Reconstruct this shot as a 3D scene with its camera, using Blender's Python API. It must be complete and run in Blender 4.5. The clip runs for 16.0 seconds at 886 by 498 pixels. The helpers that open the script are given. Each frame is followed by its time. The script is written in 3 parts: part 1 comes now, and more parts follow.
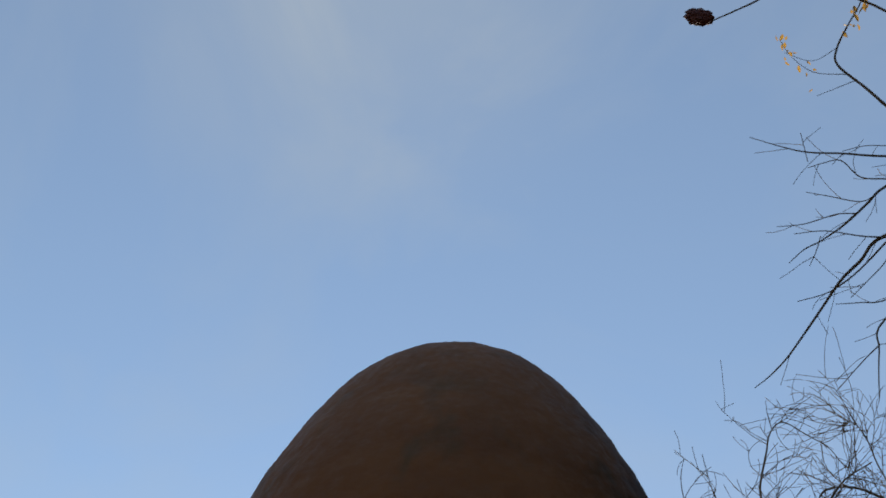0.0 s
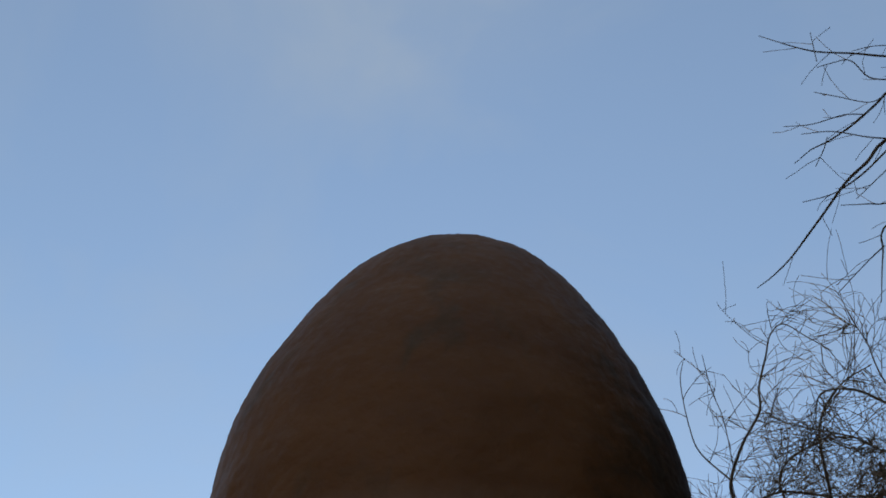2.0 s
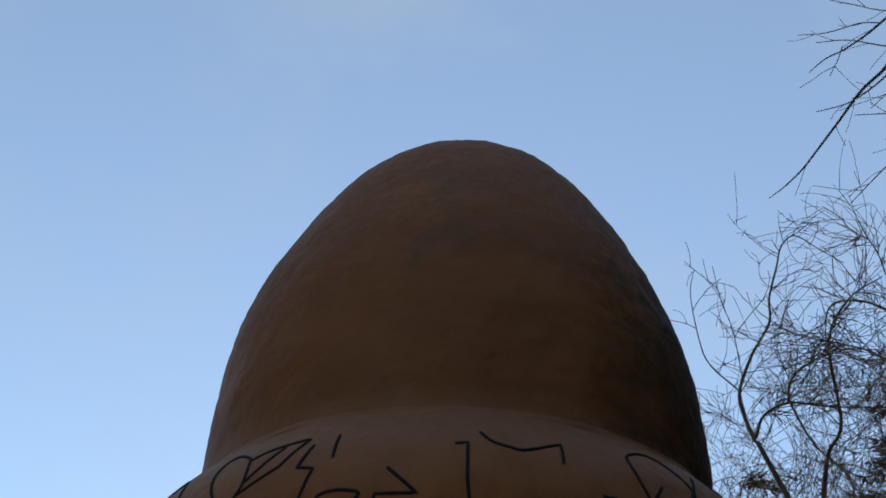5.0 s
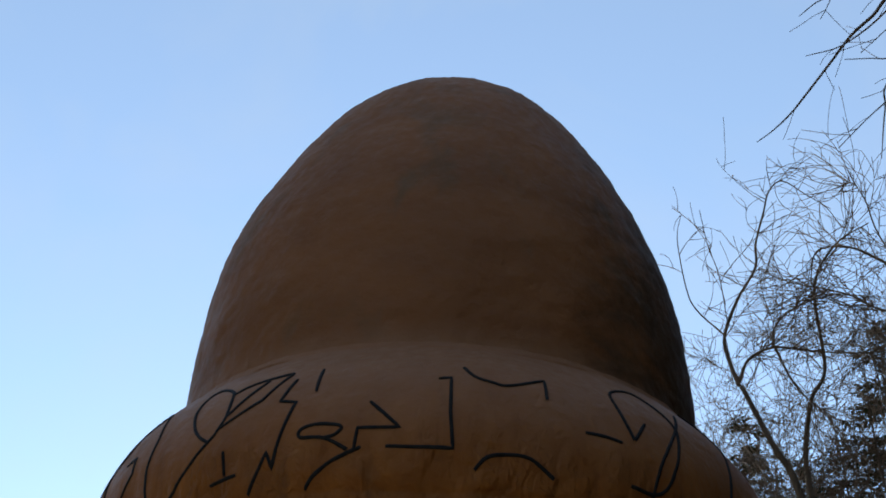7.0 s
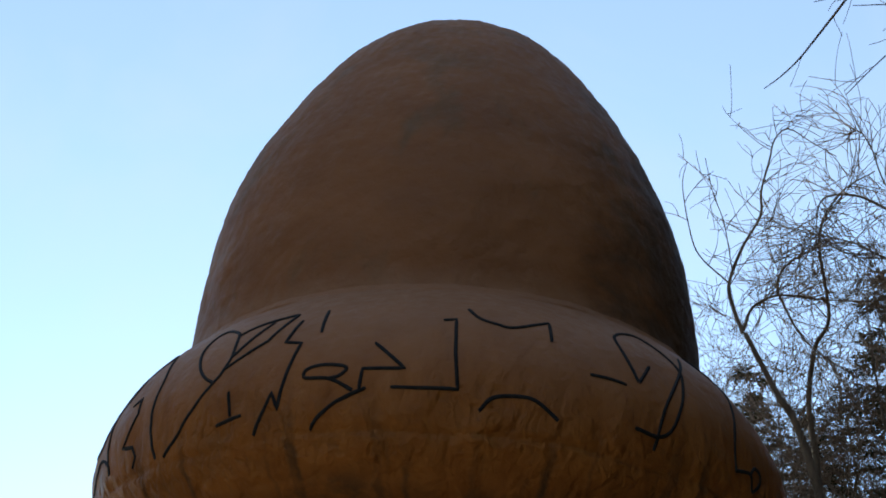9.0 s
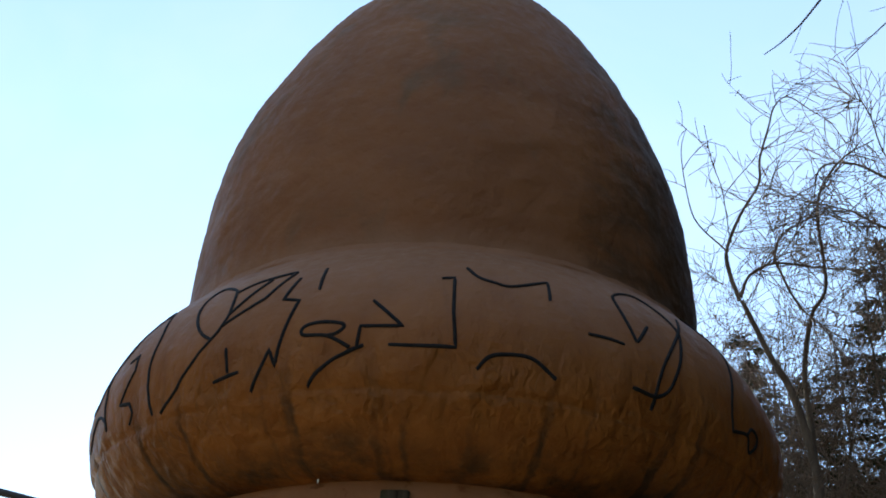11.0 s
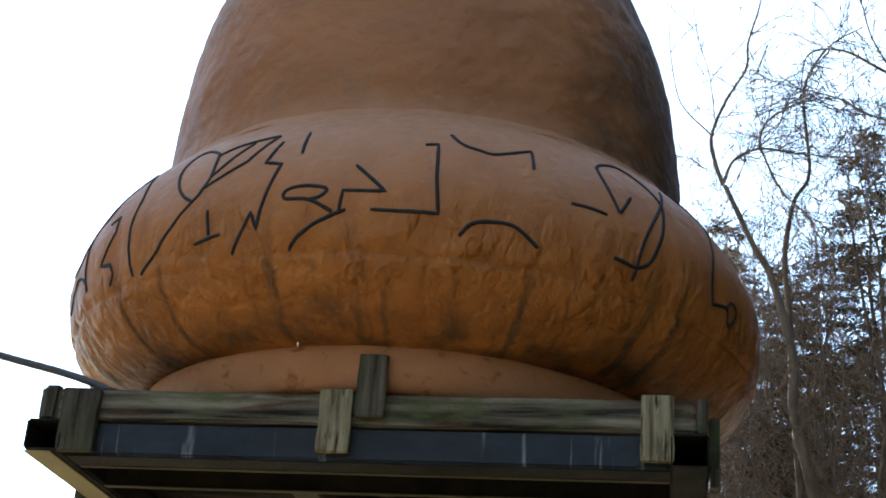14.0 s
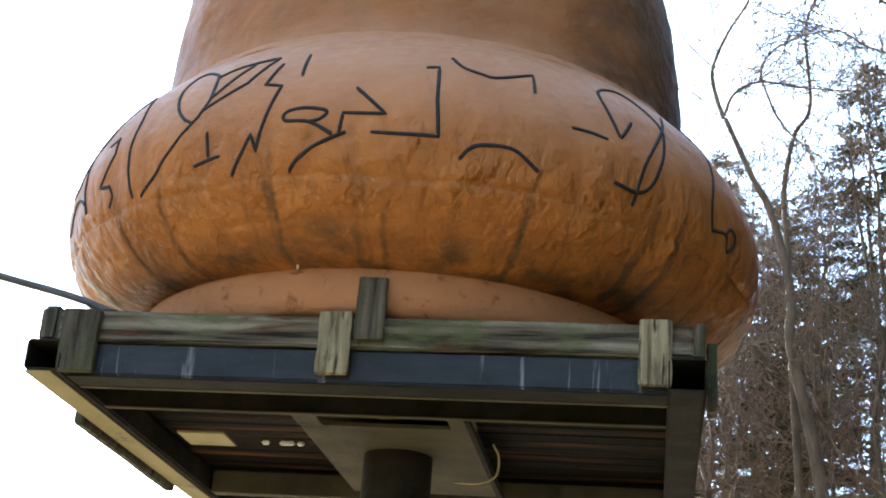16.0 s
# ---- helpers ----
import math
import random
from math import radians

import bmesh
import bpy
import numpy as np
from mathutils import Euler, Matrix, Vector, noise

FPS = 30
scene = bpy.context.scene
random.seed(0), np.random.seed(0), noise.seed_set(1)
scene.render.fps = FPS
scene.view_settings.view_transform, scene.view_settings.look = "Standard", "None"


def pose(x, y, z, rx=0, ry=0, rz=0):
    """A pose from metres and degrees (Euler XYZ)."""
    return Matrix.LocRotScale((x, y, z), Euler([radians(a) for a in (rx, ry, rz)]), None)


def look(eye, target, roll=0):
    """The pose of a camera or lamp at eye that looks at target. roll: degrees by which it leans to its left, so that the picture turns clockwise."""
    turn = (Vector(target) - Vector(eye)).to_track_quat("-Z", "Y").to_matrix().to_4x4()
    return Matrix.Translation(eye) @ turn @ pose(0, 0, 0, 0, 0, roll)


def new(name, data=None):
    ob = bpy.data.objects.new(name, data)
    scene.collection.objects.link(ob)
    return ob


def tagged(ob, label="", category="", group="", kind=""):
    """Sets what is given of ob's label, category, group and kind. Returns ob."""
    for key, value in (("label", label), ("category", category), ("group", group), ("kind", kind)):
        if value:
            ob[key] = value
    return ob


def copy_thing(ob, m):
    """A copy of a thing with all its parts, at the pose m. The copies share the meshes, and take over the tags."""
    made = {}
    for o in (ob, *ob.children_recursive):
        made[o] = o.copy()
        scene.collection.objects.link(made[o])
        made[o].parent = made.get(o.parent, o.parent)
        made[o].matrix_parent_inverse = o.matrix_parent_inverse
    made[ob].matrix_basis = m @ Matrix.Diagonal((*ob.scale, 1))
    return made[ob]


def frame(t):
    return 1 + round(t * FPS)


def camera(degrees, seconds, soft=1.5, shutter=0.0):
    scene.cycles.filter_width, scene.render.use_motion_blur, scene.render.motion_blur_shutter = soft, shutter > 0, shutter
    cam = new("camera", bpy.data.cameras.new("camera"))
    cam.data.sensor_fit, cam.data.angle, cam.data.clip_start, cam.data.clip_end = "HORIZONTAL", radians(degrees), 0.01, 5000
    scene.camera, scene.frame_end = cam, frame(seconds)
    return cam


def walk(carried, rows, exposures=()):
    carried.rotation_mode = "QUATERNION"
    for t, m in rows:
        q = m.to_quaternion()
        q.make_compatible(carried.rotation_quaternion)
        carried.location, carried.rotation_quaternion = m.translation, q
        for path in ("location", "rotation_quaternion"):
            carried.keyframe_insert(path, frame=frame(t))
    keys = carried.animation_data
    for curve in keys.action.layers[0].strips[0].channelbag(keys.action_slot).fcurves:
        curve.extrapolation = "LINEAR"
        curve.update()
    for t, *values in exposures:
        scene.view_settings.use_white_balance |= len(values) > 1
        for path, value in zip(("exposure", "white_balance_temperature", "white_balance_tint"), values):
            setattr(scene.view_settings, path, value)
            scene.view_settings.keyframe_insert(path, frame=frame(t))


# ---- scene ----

# ================= camera and walk =================
cam = camera(33.57, 16.0, soft=1.8)


def shot(x, y, z, yaw, pitch, roll):
    """A pose at x, y, z that looks yaw degrees to the left of +y and pitch degrees up."""
    a, b = radians(yaw), radians(pitch)
    ahead = Vector((-math.sin(a) * math.cos(b), math.cos(a) * math.cos(b), math.sin(b)))
    eye = Vector((x, y, z))
    return look(eye, eye + ahead, roll)


PATH = [
    (0, shot(1.346, -6.348, 1.650, 10.98, 41.31, 1.60)),
    (0.5, shot(1.323, -6.322, 1.651, 10.99, 40.17, 1.82)),
    (1, shot(1.324, -6.287, 1.658, 11.03, 39.45, 2.02)),
    (1.5, shot(1.328, -6.254, 1.663, 10.75, 38.53, 2.17)),
    (2, shot(1.317, -6.244, 1.662, 10.92, 37.45, 2.28)),
    (2.5, shot(1.311, -6.237, 1.667, 11.19, 36.74, 2.41)),
    (3, shot(1.313, -6.219, 1.678, 11.29, 35.87, 2.60)),
    (3.5, shot(1.321, -6.187, 1.686, 11.35, 35.53, 2.69)),
    (4, shot(1.317, -6.173, 1.690, 11.36, 35.06, 2.71)),
    (6.5, shot(1.328, -6.118, 1.664, 10.83, 32.44, 2.76)),
    (7, shot(1.328, -6.112, 1.660, 10.59, 31.88, 2.83)),
    (7.5, shot(1.322, -6.109, 1.652, 10.74, 31.37, 2.85)),
    (8, shot(1.322, -6.095, 1.647, 10.76, 30.74, 2.95)),
    (8.5, shot(1.323, -6.090, 1.642, 10.75, 30.21, 3.02)),
    (9, shot(1.322, -6.092, 1.638, 10.68, 29.86, 3.11)),
    (11.5, shot(1.308, -6.042, 1.600, 10.38, 27.99, 3.58)),
    (12, shot(1.307, -6.031, 1.593, 10.20, 27.23, 3.76)),
    (12.5, shot(1.310, -6.025, 1.586, 9.92, 26.79, 3.96)),
    (13, shot(1.304, -6.023, 1.576, 9.80, 26.34, 3.95)),
    (13.5, shot(1.301, -6.007, 1.564, 9.68, 25.12, 4.08)),
    (14, shot(1.306, -5.994, 1.555, 9.41, 24.13, 4.16)),
    (14.5, shot(1.301, -5.989, 1.546, 9.32, 23.42, 4.26)),
    (15, shot(1.303, -5.994, 1.540, 9.40, 23.01, 4.21)),
    (15.5, shot(1.304, -5.988, 1.531, 9.32, 22.49, 4.12)),
    (16, shot(1.301, -5.976, 1.512, 9.14, 21.57, 4.47)),
]
EXPOSURES = [(0.0, 1.0), (1.5, 0.92), (3.5, 1.0), (7.0, 1.5), (9.0, 1.8), (12.5, 2.55), (14.5, 3.6), (16.0, 4.2)]
walk(cam, PATH, EXPOSURES)

# ================= world and sun =================
SUN_AZIMUTH, SUN_ELEVATION = radians(-13), radians(13)   # from +y, towards +x


def make_world():
    world = bpy.data.worlds.new("sky")
    scene.world = world
    world.use_nodes = True
    nt = world.node_tree
    nt.nodes.clear()
    out = nt.nodes.new("ShaderNodeOutputWorld")
    back = nt.nodes.new("ShaderNodeBackground")
    sky = nt.nodes.new("ShaderNodeTexSky")
    sky.sky_type = "NISHITA"
    sky.sun_disc = False
    sky.sun_elevation, sky.sun_rotation = SUN_ELEVATION, SUN_AZIMUTH
    sky.air_density, sky.dust_density, sky.ozone_density = 1.0, 0.06, 2.5
    # thin high cloud
    coord = nt.nodes.new("ShaderNodeTexCoord")
    mapping = nt.nodes.new("ShaderNodeMapping")
    mapping.inputs["Scale"].default_value = (1.6, 1.3, 1.9)
    mapping.inputs["Rotation"].default_value = (0.3, 0.5, 0.2)
    veil = nt.nodes.new("ShaderNodeTexNoise")
    veil.inputs["Scale"].default_value = 2.4
    veil.inputs["Detail"].default_value = 7.0
    veil.inputs["Roughness"].default_value = 0.55
    veil.inputs["Distortion"].default_value = 0.6
    ramp = nt.nodes.new("ShaderNodeMapRange")
    ramp.inputs["From Min"].default_value, ramp.inputs["From Max"].default_value = 0.46, 0.74
    ramp.inputs["To Min"].default_value, ramp.inputs["To Max"].default_value = 0.24, 0.44
    mix = nt.nodes.new("ShaderNodeMix")
    mix.data_type = "RGBA"
    mix.inputs["B"].default_value = (2.22, 2.48, 2.68, 1)
    link = nt.links.new
    link(coord.outputs["Generated"], mapping.inputs["Vector"])
    link(mapping.outputs["Vector"], veil.inputs["Vector"])
    link(veil.outputs["Fac"], ramp.inputs["Value"])
    # one thicker wisp high up
    near = nt.nodes.new("ShaderNodeVectorMath")
    near.operation = "DISTANCE"
    near.inputs[1].default_value = (-0.176, 0.575, 0.80)
    link(coord.outputs["Generated"], near.inputs[0])
    core = nt.nodes.new("ShaderNodeMapRange")
    core.interpolation_type = "SMOOTHSTEP"
    core.inputs["From Min"].default_value, core.inputs["From Max"].default_value = 0.02, 0.24
    core.inputs["To Min"].default_value, core.inputs["To Max"].default_value = 0.62, 0.0
    link(near.outputs["Value"], core.inputs["Value"])
    wisp = nt.nodes.new("ShaderNodeMath")
    wisp.operation = "MULTIPLY_ADD"
    link(core.outputs["Result"], wisp.inputs[0])
    link(veil.outputs["Fac"], wisp.inputs[1])
    link(ramp.outputs["Result"], wisp.inputs[2])
    link(wisp.outputs["Value"], mix.inputs["Factor"])
    link(sky.outputs["Color"], mix.inputs["A"])
    link(mix.outputs["Result"], back.inputs["Color"])
    back.inputs["Strength"].default_value = 0.10
    link(back.outputs["Background"], out.inputs["Surface"])


make_world()
sun = new("sun", bpy.data.lights.new("sun", "SUN"))
sun.data.energy, sun.data.angle, sun.data.color = 3.2, radians(0.53), (1.0, 0.93, 0.82)
sun_way = Vector((math.sin(SUN_AZIMUTH) * math.cos(SUN_ELEVATION), math.cos(SUN_AZIMUTH) * math.cos(SUN_ELEVATION), math.sin(SUN_ELEVATION)))
sun.matrix_world = look(sun_way * 60, (0, 0, 0))


# ================= materials =================
AX, AY = -0.04, 1.435  # the acorn's axis


def node_material(name, dark, light, scale=(4, 4, 4), detail=8.0, rough=0.7, metal=0.0, bump=0.3, bump_scale=30.0, depth=0.01,
                  stain=None, stain_scale=(2, 2, 2), stain_from=0.55, stain_to=0.75, per_object=0.0, island=0.0, sheen=0.5, span=(0.3, 0.7), patch=None, dust_skylight=None, skirt=None, wrinkle=0.0, moss=None, moss_scale=(3, 3, 3), moss_from=0.5, moss_to=0.65):
    """A surface that varies between two colours, with stains of a third one and a fine relief."""
    m = bpy.data.materials.new(name)
    m.use_nodes = True
    nt = m.node_tree
    n, link = nt.nodes, nt.links.new
    b = n["Principled BSDF"]
    coord = n.new("ShaderNodeTexCoord")

    def noise_at(s, d, r=0.55, distort=0.0):
        mp = n.new("ShaderNodeMapping")
        mp.inputs["Scale"].default_value = s
        link(coord.outputs["Object"], mp.inputs["Vector"])
        t = n.new("ShaderNodeTexNoise")
        t.inputs["Scale"].default_value, t.inputs["Detail"].default_value, t.inputs["Roughness"].default_value = 1.0, d, r
        t.inputs["Distortion"].default_value = distort
        link(mp.outputs["Vector"], t.inputs["Vector"])
        return t.outputs["Fac"]

    def spread(value, lo, hi, a=0.0, c=1.0):
        r = n.new("ShaderNodeMapRange")
        r.inputs["From Min"].default_value, r.inputs["From Max"].default_value = lo, hi
        r.inputs["To Min"].default_value, r.inputs["To Max"].default_value = a, c
        link(value, r.inputs["Value"])
        return r.outputs["Result"]

    def blend(fac, a, c):
        x = n.new("ShaderNodeMix")
        x.data_type = "RGBA"
        link(fac, x.inputs["Factor"])
        for key, v in (("A", a), ("B", c)):
            if isinstance(v, tuple):
                x.inputs[key].default_value = (*v, 1)
            else:
                link(v, x.inputs[key])
        return x.outputs["Result"]

    colour = blend(spread(noise_at(scale, detail), *span), dark, light)
    fine = noise_at((bump_scale, bump_scale, bump_scale), 6.0)
    if stain:
        colour = blend(spread(noise_at(stain_scale, 6.0, 0.6, 0.4), stain_from, stain_to), colour, stain)
    if moss:
        colour = blend(spread(noise_at(moss_scale, 5.0, 0.6, 0.3), moss_from, moss_to, 0.0, 0.85), colour, moss)
    if dust_skylight:
        # dusty, sun-bleached paint and painted-in skylight on the upper part, with an uneven border
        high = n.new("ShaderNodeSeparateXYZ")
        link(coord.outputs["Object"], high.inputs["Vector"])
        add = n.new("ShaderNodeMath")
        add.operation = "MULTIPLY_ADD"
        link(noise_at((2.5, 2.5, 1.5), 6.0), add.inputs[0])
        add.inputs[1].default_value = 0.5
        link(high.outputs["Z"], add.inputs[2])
        colour = blend(spread(add.outputs["Value"], 4.42, 5.05, 0.0, 0.92), colour, dust_skylight)
    if skirt:
        # the dusty pale tone of the cap's top carries on a hand's width up the nut
        foot = n.new("ShaderNodeSeparateXYZ")
        link(coord.outputs["Object"], foot.inputs["Vector"])
        add = n.new("ShaderNodeMath")
        add.operation = "MULTIPLY_ADD"
        link(noise_at((3, 3, 2), 6.0), add.inputs[0])
        add.inputs[1].default_value = 0.16
        link(foot.outputs["Z"], add.inputs[2])
        colour = blend(spread(add.outputs["Value"], 5.09, 5.22, 0.85, 0.0), colour, skirt)
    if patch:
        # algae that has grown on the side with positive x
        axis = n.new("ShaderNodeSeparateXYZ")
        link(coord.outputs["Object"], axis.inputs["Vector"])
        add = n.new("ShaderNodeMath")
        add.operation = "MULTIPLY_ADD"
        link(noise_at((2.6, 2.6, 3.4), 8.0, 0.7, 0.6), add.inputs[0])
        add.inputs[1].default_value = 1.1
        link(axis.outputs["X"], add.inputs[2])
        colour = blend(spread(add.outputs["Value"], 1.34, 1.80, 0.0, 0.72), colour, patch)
    if per_object or island:
        if island:
            src = n.new("ShaderNodeNewGeometry").outputs["Random Per Island"]
        else:
            src = n.new("ShaderNodeObjectInfo").outputs["Random"]
        amount = per_object or island
        hsv = n.new("ShaderNodeHueSaturation")
        link(spread(src, 0, 1, 1 - amount, 1 + amount), hsv.inputs["Value"])
        link(colour, hsv.inputs["Color"])
        colour = hsv.outputs["Color"]
    fold = None
    if wrinkle:
        # trowelled dabs with flat tops, and a darker tone between them
        raw = noise_at((wrinkle, wrinkle, wrinkle * 0.62), 2.0, 0.45, 0.3)
        finer = noise_at((wrinkle * 2.3, wrinkle * 2.3, wrinkle * 1.5), 2.0, 0.5, 0.5)
        where = n.new("ShaderNodeSeparateXYZ")
        link(coord.outputs["Object"], where.inputs["Vector"])
        patchy = spread(noise_at((2.7, 2.7, 2.7), 3.0), 0.38, 0.62, 0.35, 1.0)
        low = n.new("ShaderNodeMath")
        low.operation = "MULTIPLY"
        link(spread(where.outputs["Z"], 4.16, 4.46, 1.0, 0.0), low.inputs[0])
        lower = n.new("ShaderNodeMath")
        lower.operation = "MULTIPLY"
        link(patchy, lower.inputs[0])
        link(spread(where.outputs["Z"], 3.86, 4.02, 0.25, 1.0), lower.inputs[1])
        link(lower.outputs["Value"], low.inputs[1])
        dab = n.new("ShaderNodeMath")
        dab.operation = "MULTIPLY_ADD"
        link(spread(finer, 0.42, 0.58), dab.inputs[0])
        dab.inputs[1].default_value = 0.35
        link(spread(raw, 0.43, 0.57), dab.inputs[2])
        raised = n.new("ShaderNodeMath")
        raised.operation = "MULTIPLY"
        link(dab.outputs["Value"], raised.inputs[0])
        link(low.outputs["Value"], raised.inputs[1])
        fold = raised.outputs["Value"]
        gap_tone = n.new("ShaderNodeMath")
        gap_tone.operation = "MULTIPLY"
        link(spread(dab.outputs["Value"], 0.0, 0.5, 0.34, 0.0), gap_tone.inputs[0])
        link(low.outputs["Value"], gap_tone.inputs[1])
        colour = blend(gap_tone.outputs["Value"], colour, (0.13, 0.055, 0.018))
        # grime that has run down in narrow streaks to the lip
        def sum_of(kind, a, c):
            x = n.new("ShaderNodeMath")
            x.operation = kind
            for k, v in enumerate((a, c)):
                if isinstance(v, float):
                    x.inputs[k].default_value = v
                else:
                    link(v, x.inputs[k])
            return x.outputs["Value"]

        def along(angle, scale, detail):
            x = n.new("ShaderNodeTexNoise")
            x.noise_dimensions = "1D"
            x.inputs["Scale"].default_value, x.inputs["Detail"].default_value = scale, detail
            link(angle, x.inputs["W"])
            return x.outputs["Fac"]

        turn = sum_of("ARCTAN2", sum_of("SUBTRACT", where.outputs["X"], AX), sum_of("SUBTRACT", AY, where.outputs["Y"]))
        waver = spread(noise_at((6, 6, 9), 3.0, 0.6), 0.3, 0.7, -0.010, 0.010)
        turn = sum_of("ADD", turn, waver)
        runs = spread(along(turn, 17.0, 1.5), 0.55, 0.70, 0.0, 0.85)
        top = spread(along(turn, 4.0, 1.0), 0.3, 0.7, -0.14, 0.14)
        height = sum_of("ADD", where.outputs["Z"], top)
        lip = sum_of("MULTIPLY", runs, spread(height, 3.98, 4.28, 1.0, 0.0))
        lip = sum_of("MULTIPLY", lip, spread(noise_at((12, 12, 7), 4.0, 0.6), 0.35, 0.6, 0.4, 1.0))
        colour = blend(lip, colour, (0.065, 0.04, 0.024))
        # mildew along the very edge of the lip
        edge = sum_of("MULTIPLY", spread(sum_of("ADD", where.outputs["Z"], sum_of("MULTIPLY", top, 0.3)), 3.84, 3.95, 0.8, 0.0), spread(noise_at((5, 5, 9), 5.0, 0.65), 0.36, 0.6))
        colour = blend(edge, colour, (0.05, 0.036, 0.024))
    link(colour, b.inputs["Base Color"])
    link(spread(fine, 0.3, 0.7, max(rough - 0.12, 0.05), min(rough + 0.12, 1.0)), b.inputs["Roughness"])
    b.inputs["Metallic"].default_value = metal
    b.inputs["Specular IOR Level"].default_value = sheen
    if bump:
        bp = n.new("ShaderNodeBump")
        bp.inputs["Strength"].default_value, bp.inputs["Distance"].default_value = bump, depth
        link(fine, bp.inputs["Height"])
        if fold:
            big = n.new("ShaderNodeBump")
            big.inputs["Strength"].default_value, big.inputs["Distance"].default_value = 0.85, 0.021
            link(fold, big.inputs["Height"])
            link(big.outputs["Normal"], bp.inputs["Normal"])
        link(bp.outputs["Normal"], b.inputs["Normal"])
    return m


M_NUT = node_material("weathered_orange_paint", (0.245, 0.094, 0.034), (0.325, 0.128, 0.047), (1.6, 1.6, 2.6), rough=0.62, bump=0.6, bump_scale=18, depth=0.017,
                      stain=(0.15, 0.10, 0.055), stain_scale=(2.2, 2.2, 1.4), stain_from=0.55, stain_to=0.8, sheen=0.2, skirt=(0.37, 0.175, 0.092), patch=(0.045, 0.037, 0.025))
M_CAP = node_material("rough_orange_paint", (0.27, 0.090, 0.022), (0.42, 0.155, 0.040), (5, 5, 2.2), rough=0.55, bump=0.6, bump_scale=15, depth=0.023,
                      stain=(0.10, 0.055, 0.028), stain_scale=(8, 8, 0.9), stain_from=0.64, stain_to=0.92, sheen=0.16, dust_skylight=(0.37, 0.175, 0.092), wrinkle=8.0)
M_BASE = node_material("faded_pink_orange_paint", (0.36, 0.155, 0.075), (0.44, 0.20, 0.10), (3, 3, 5), rough=0.72, bump=0.7, bump_scale=9, depth=0.03,
                       stain=(0.22, 0.085, 0.035), stain_scale=(9, 9, 12), stain_from=0.58, stain_to=0.68, sheen=0.15)
M_LINE = node_material("black_brush_paint", (0.016, 0.015, 0.017), (0.034, 0.031, 0.032), (30, 30, 30), rough=0.7, bump=0.2, bump_scale=80, depth=0.003, sheen=0.12)
M_STEEL = node_material("dark_blue_steel_paint", (0.012, 0.014, 0.019), (0.026, 0.030, 0.040), (3, 9, 9), rough=0.6, bump=0.2, bump_scale=60, depth=0.003,
                        stain=(0.24, 0.25, 0.27), stain_scale=(16, 4, 1.2), stain_from=0.60, stain_to=0.74, sheen=0.22)
M_TUBE = node_material("black_steel_paint", (0.010, 0.009, 0.008), (0.028, 0.024, 0.019), (5, 5, 5), rough=0.85, bump=0.15, bump_scale=60, depth=0.003, sheen=0.08)
M_CREAM = node_material("cream_steel_and_bounce", (0.24, 0.20, 0.10), (0.34, 0.29, 0.155), (6, 2, 6), rough=0.75, bump=0.2, bump_scale=50, depth=0.004,
                        stain=(0.10, 0.075, 0.035), stain_scale=(6, 3, 6), stain_from=0.55, stain_to=0.72, sheen=0.15)
M_PLATE = node_material("olive_steel_plate", (0.05, 0.045, 0.031), (0.095, 0.083, 0.056), (3, 3, 3), rough=0.85, bump=0.2, bump_scale=40, depth=0.004, sheen=0.08,
                        stain=(0.03, 0.025, 0.017), stain_scale=(2.5, 2.5, 2.5), stain_from=0.55, stain_to=0.75)
M_WOOD_H = node_material("weathered_timber", (0.020, 0.016, 0.012), (0.235, 0.20, 0.15), (1.1, 14, 22), rough=0.9, bump=1.0, bump_scale=45, depth=0.01,
                         stain=(0.085, 0.040, 0.022), stain_scale=(1.6, 6, 11), stain_from=0.53, stain_to=0.64, sheen=0.12, span=(0.40, 0.66),
                         moss=(0.085, 0.095, 0.045), moss_scale=(2.6, 8, 6), moss_from=0.52, moss_to=0.66)
M_WOOD_TAN = node_material("tan_cleat_timber", (0.07, 0.052, 0.03), (0.35, 0.295, 0.19), (34, 20, 2.6), rough=0.9, bump=1.0, bump_scale=45, depth=0.01,
                           stain=(0.035, 0.027, 0.019), stain_scale=(26, 9, 4), stain_from=0.56, stain_to=0.68, sheen=0.12, span=(0.32, 0.66))
M_WOOD_DARK = node_material("dark_grey_timber", (0.024, 0.019, 0.014), (0.125, 0.105, 0.08), (30, 20, 2.4), rough=0.9, bump=1.0, bump_scale=45, depth=0.01,
                            stain=(0.055, 0.060, 0.028), stain_scale=(9, 9, 4), stain_from=0.48, stain_to=0.68, sheen=0.12, span=(0.34, 0.68))
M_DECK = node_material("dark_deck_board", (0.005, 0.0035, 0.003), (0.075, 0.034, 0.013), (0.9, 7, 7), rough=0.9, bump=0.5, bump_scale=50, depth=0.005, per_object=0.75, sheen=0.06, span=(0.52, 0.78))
M_WHITE = node_material("plain_white", (0.72, 0.72, 0.70), (0.82, 0.82, 0.80), (20, 20, 20), rough=0.35, bump=0.1, bump_scale=80, depth=0.002)
M_CABLE = node_material("grey_cable_sheath", (0.035, 0.033, 0.035), (0.07, 0.065, 0.065), (9, 9, 9), rough=0.6, bump=0.2, bump_scale=90, depth=0.003)
M_BARK = node_material("brown_bark", (0.05, 0.034, 0.023), (0.13, 0.09, 0.06), (7, 7, 2.0), rough=0.95, bump=0.7, bump_scale=28, depth=0.02, sheen=0.08)
M_TWIG = node_material("bare_twig_bark", (0.065, 0.043, 0.029), (0.17, 0.112, 0.075), (3, 3, 3), rough=0.9, bump=0.0, sheen=0.08)
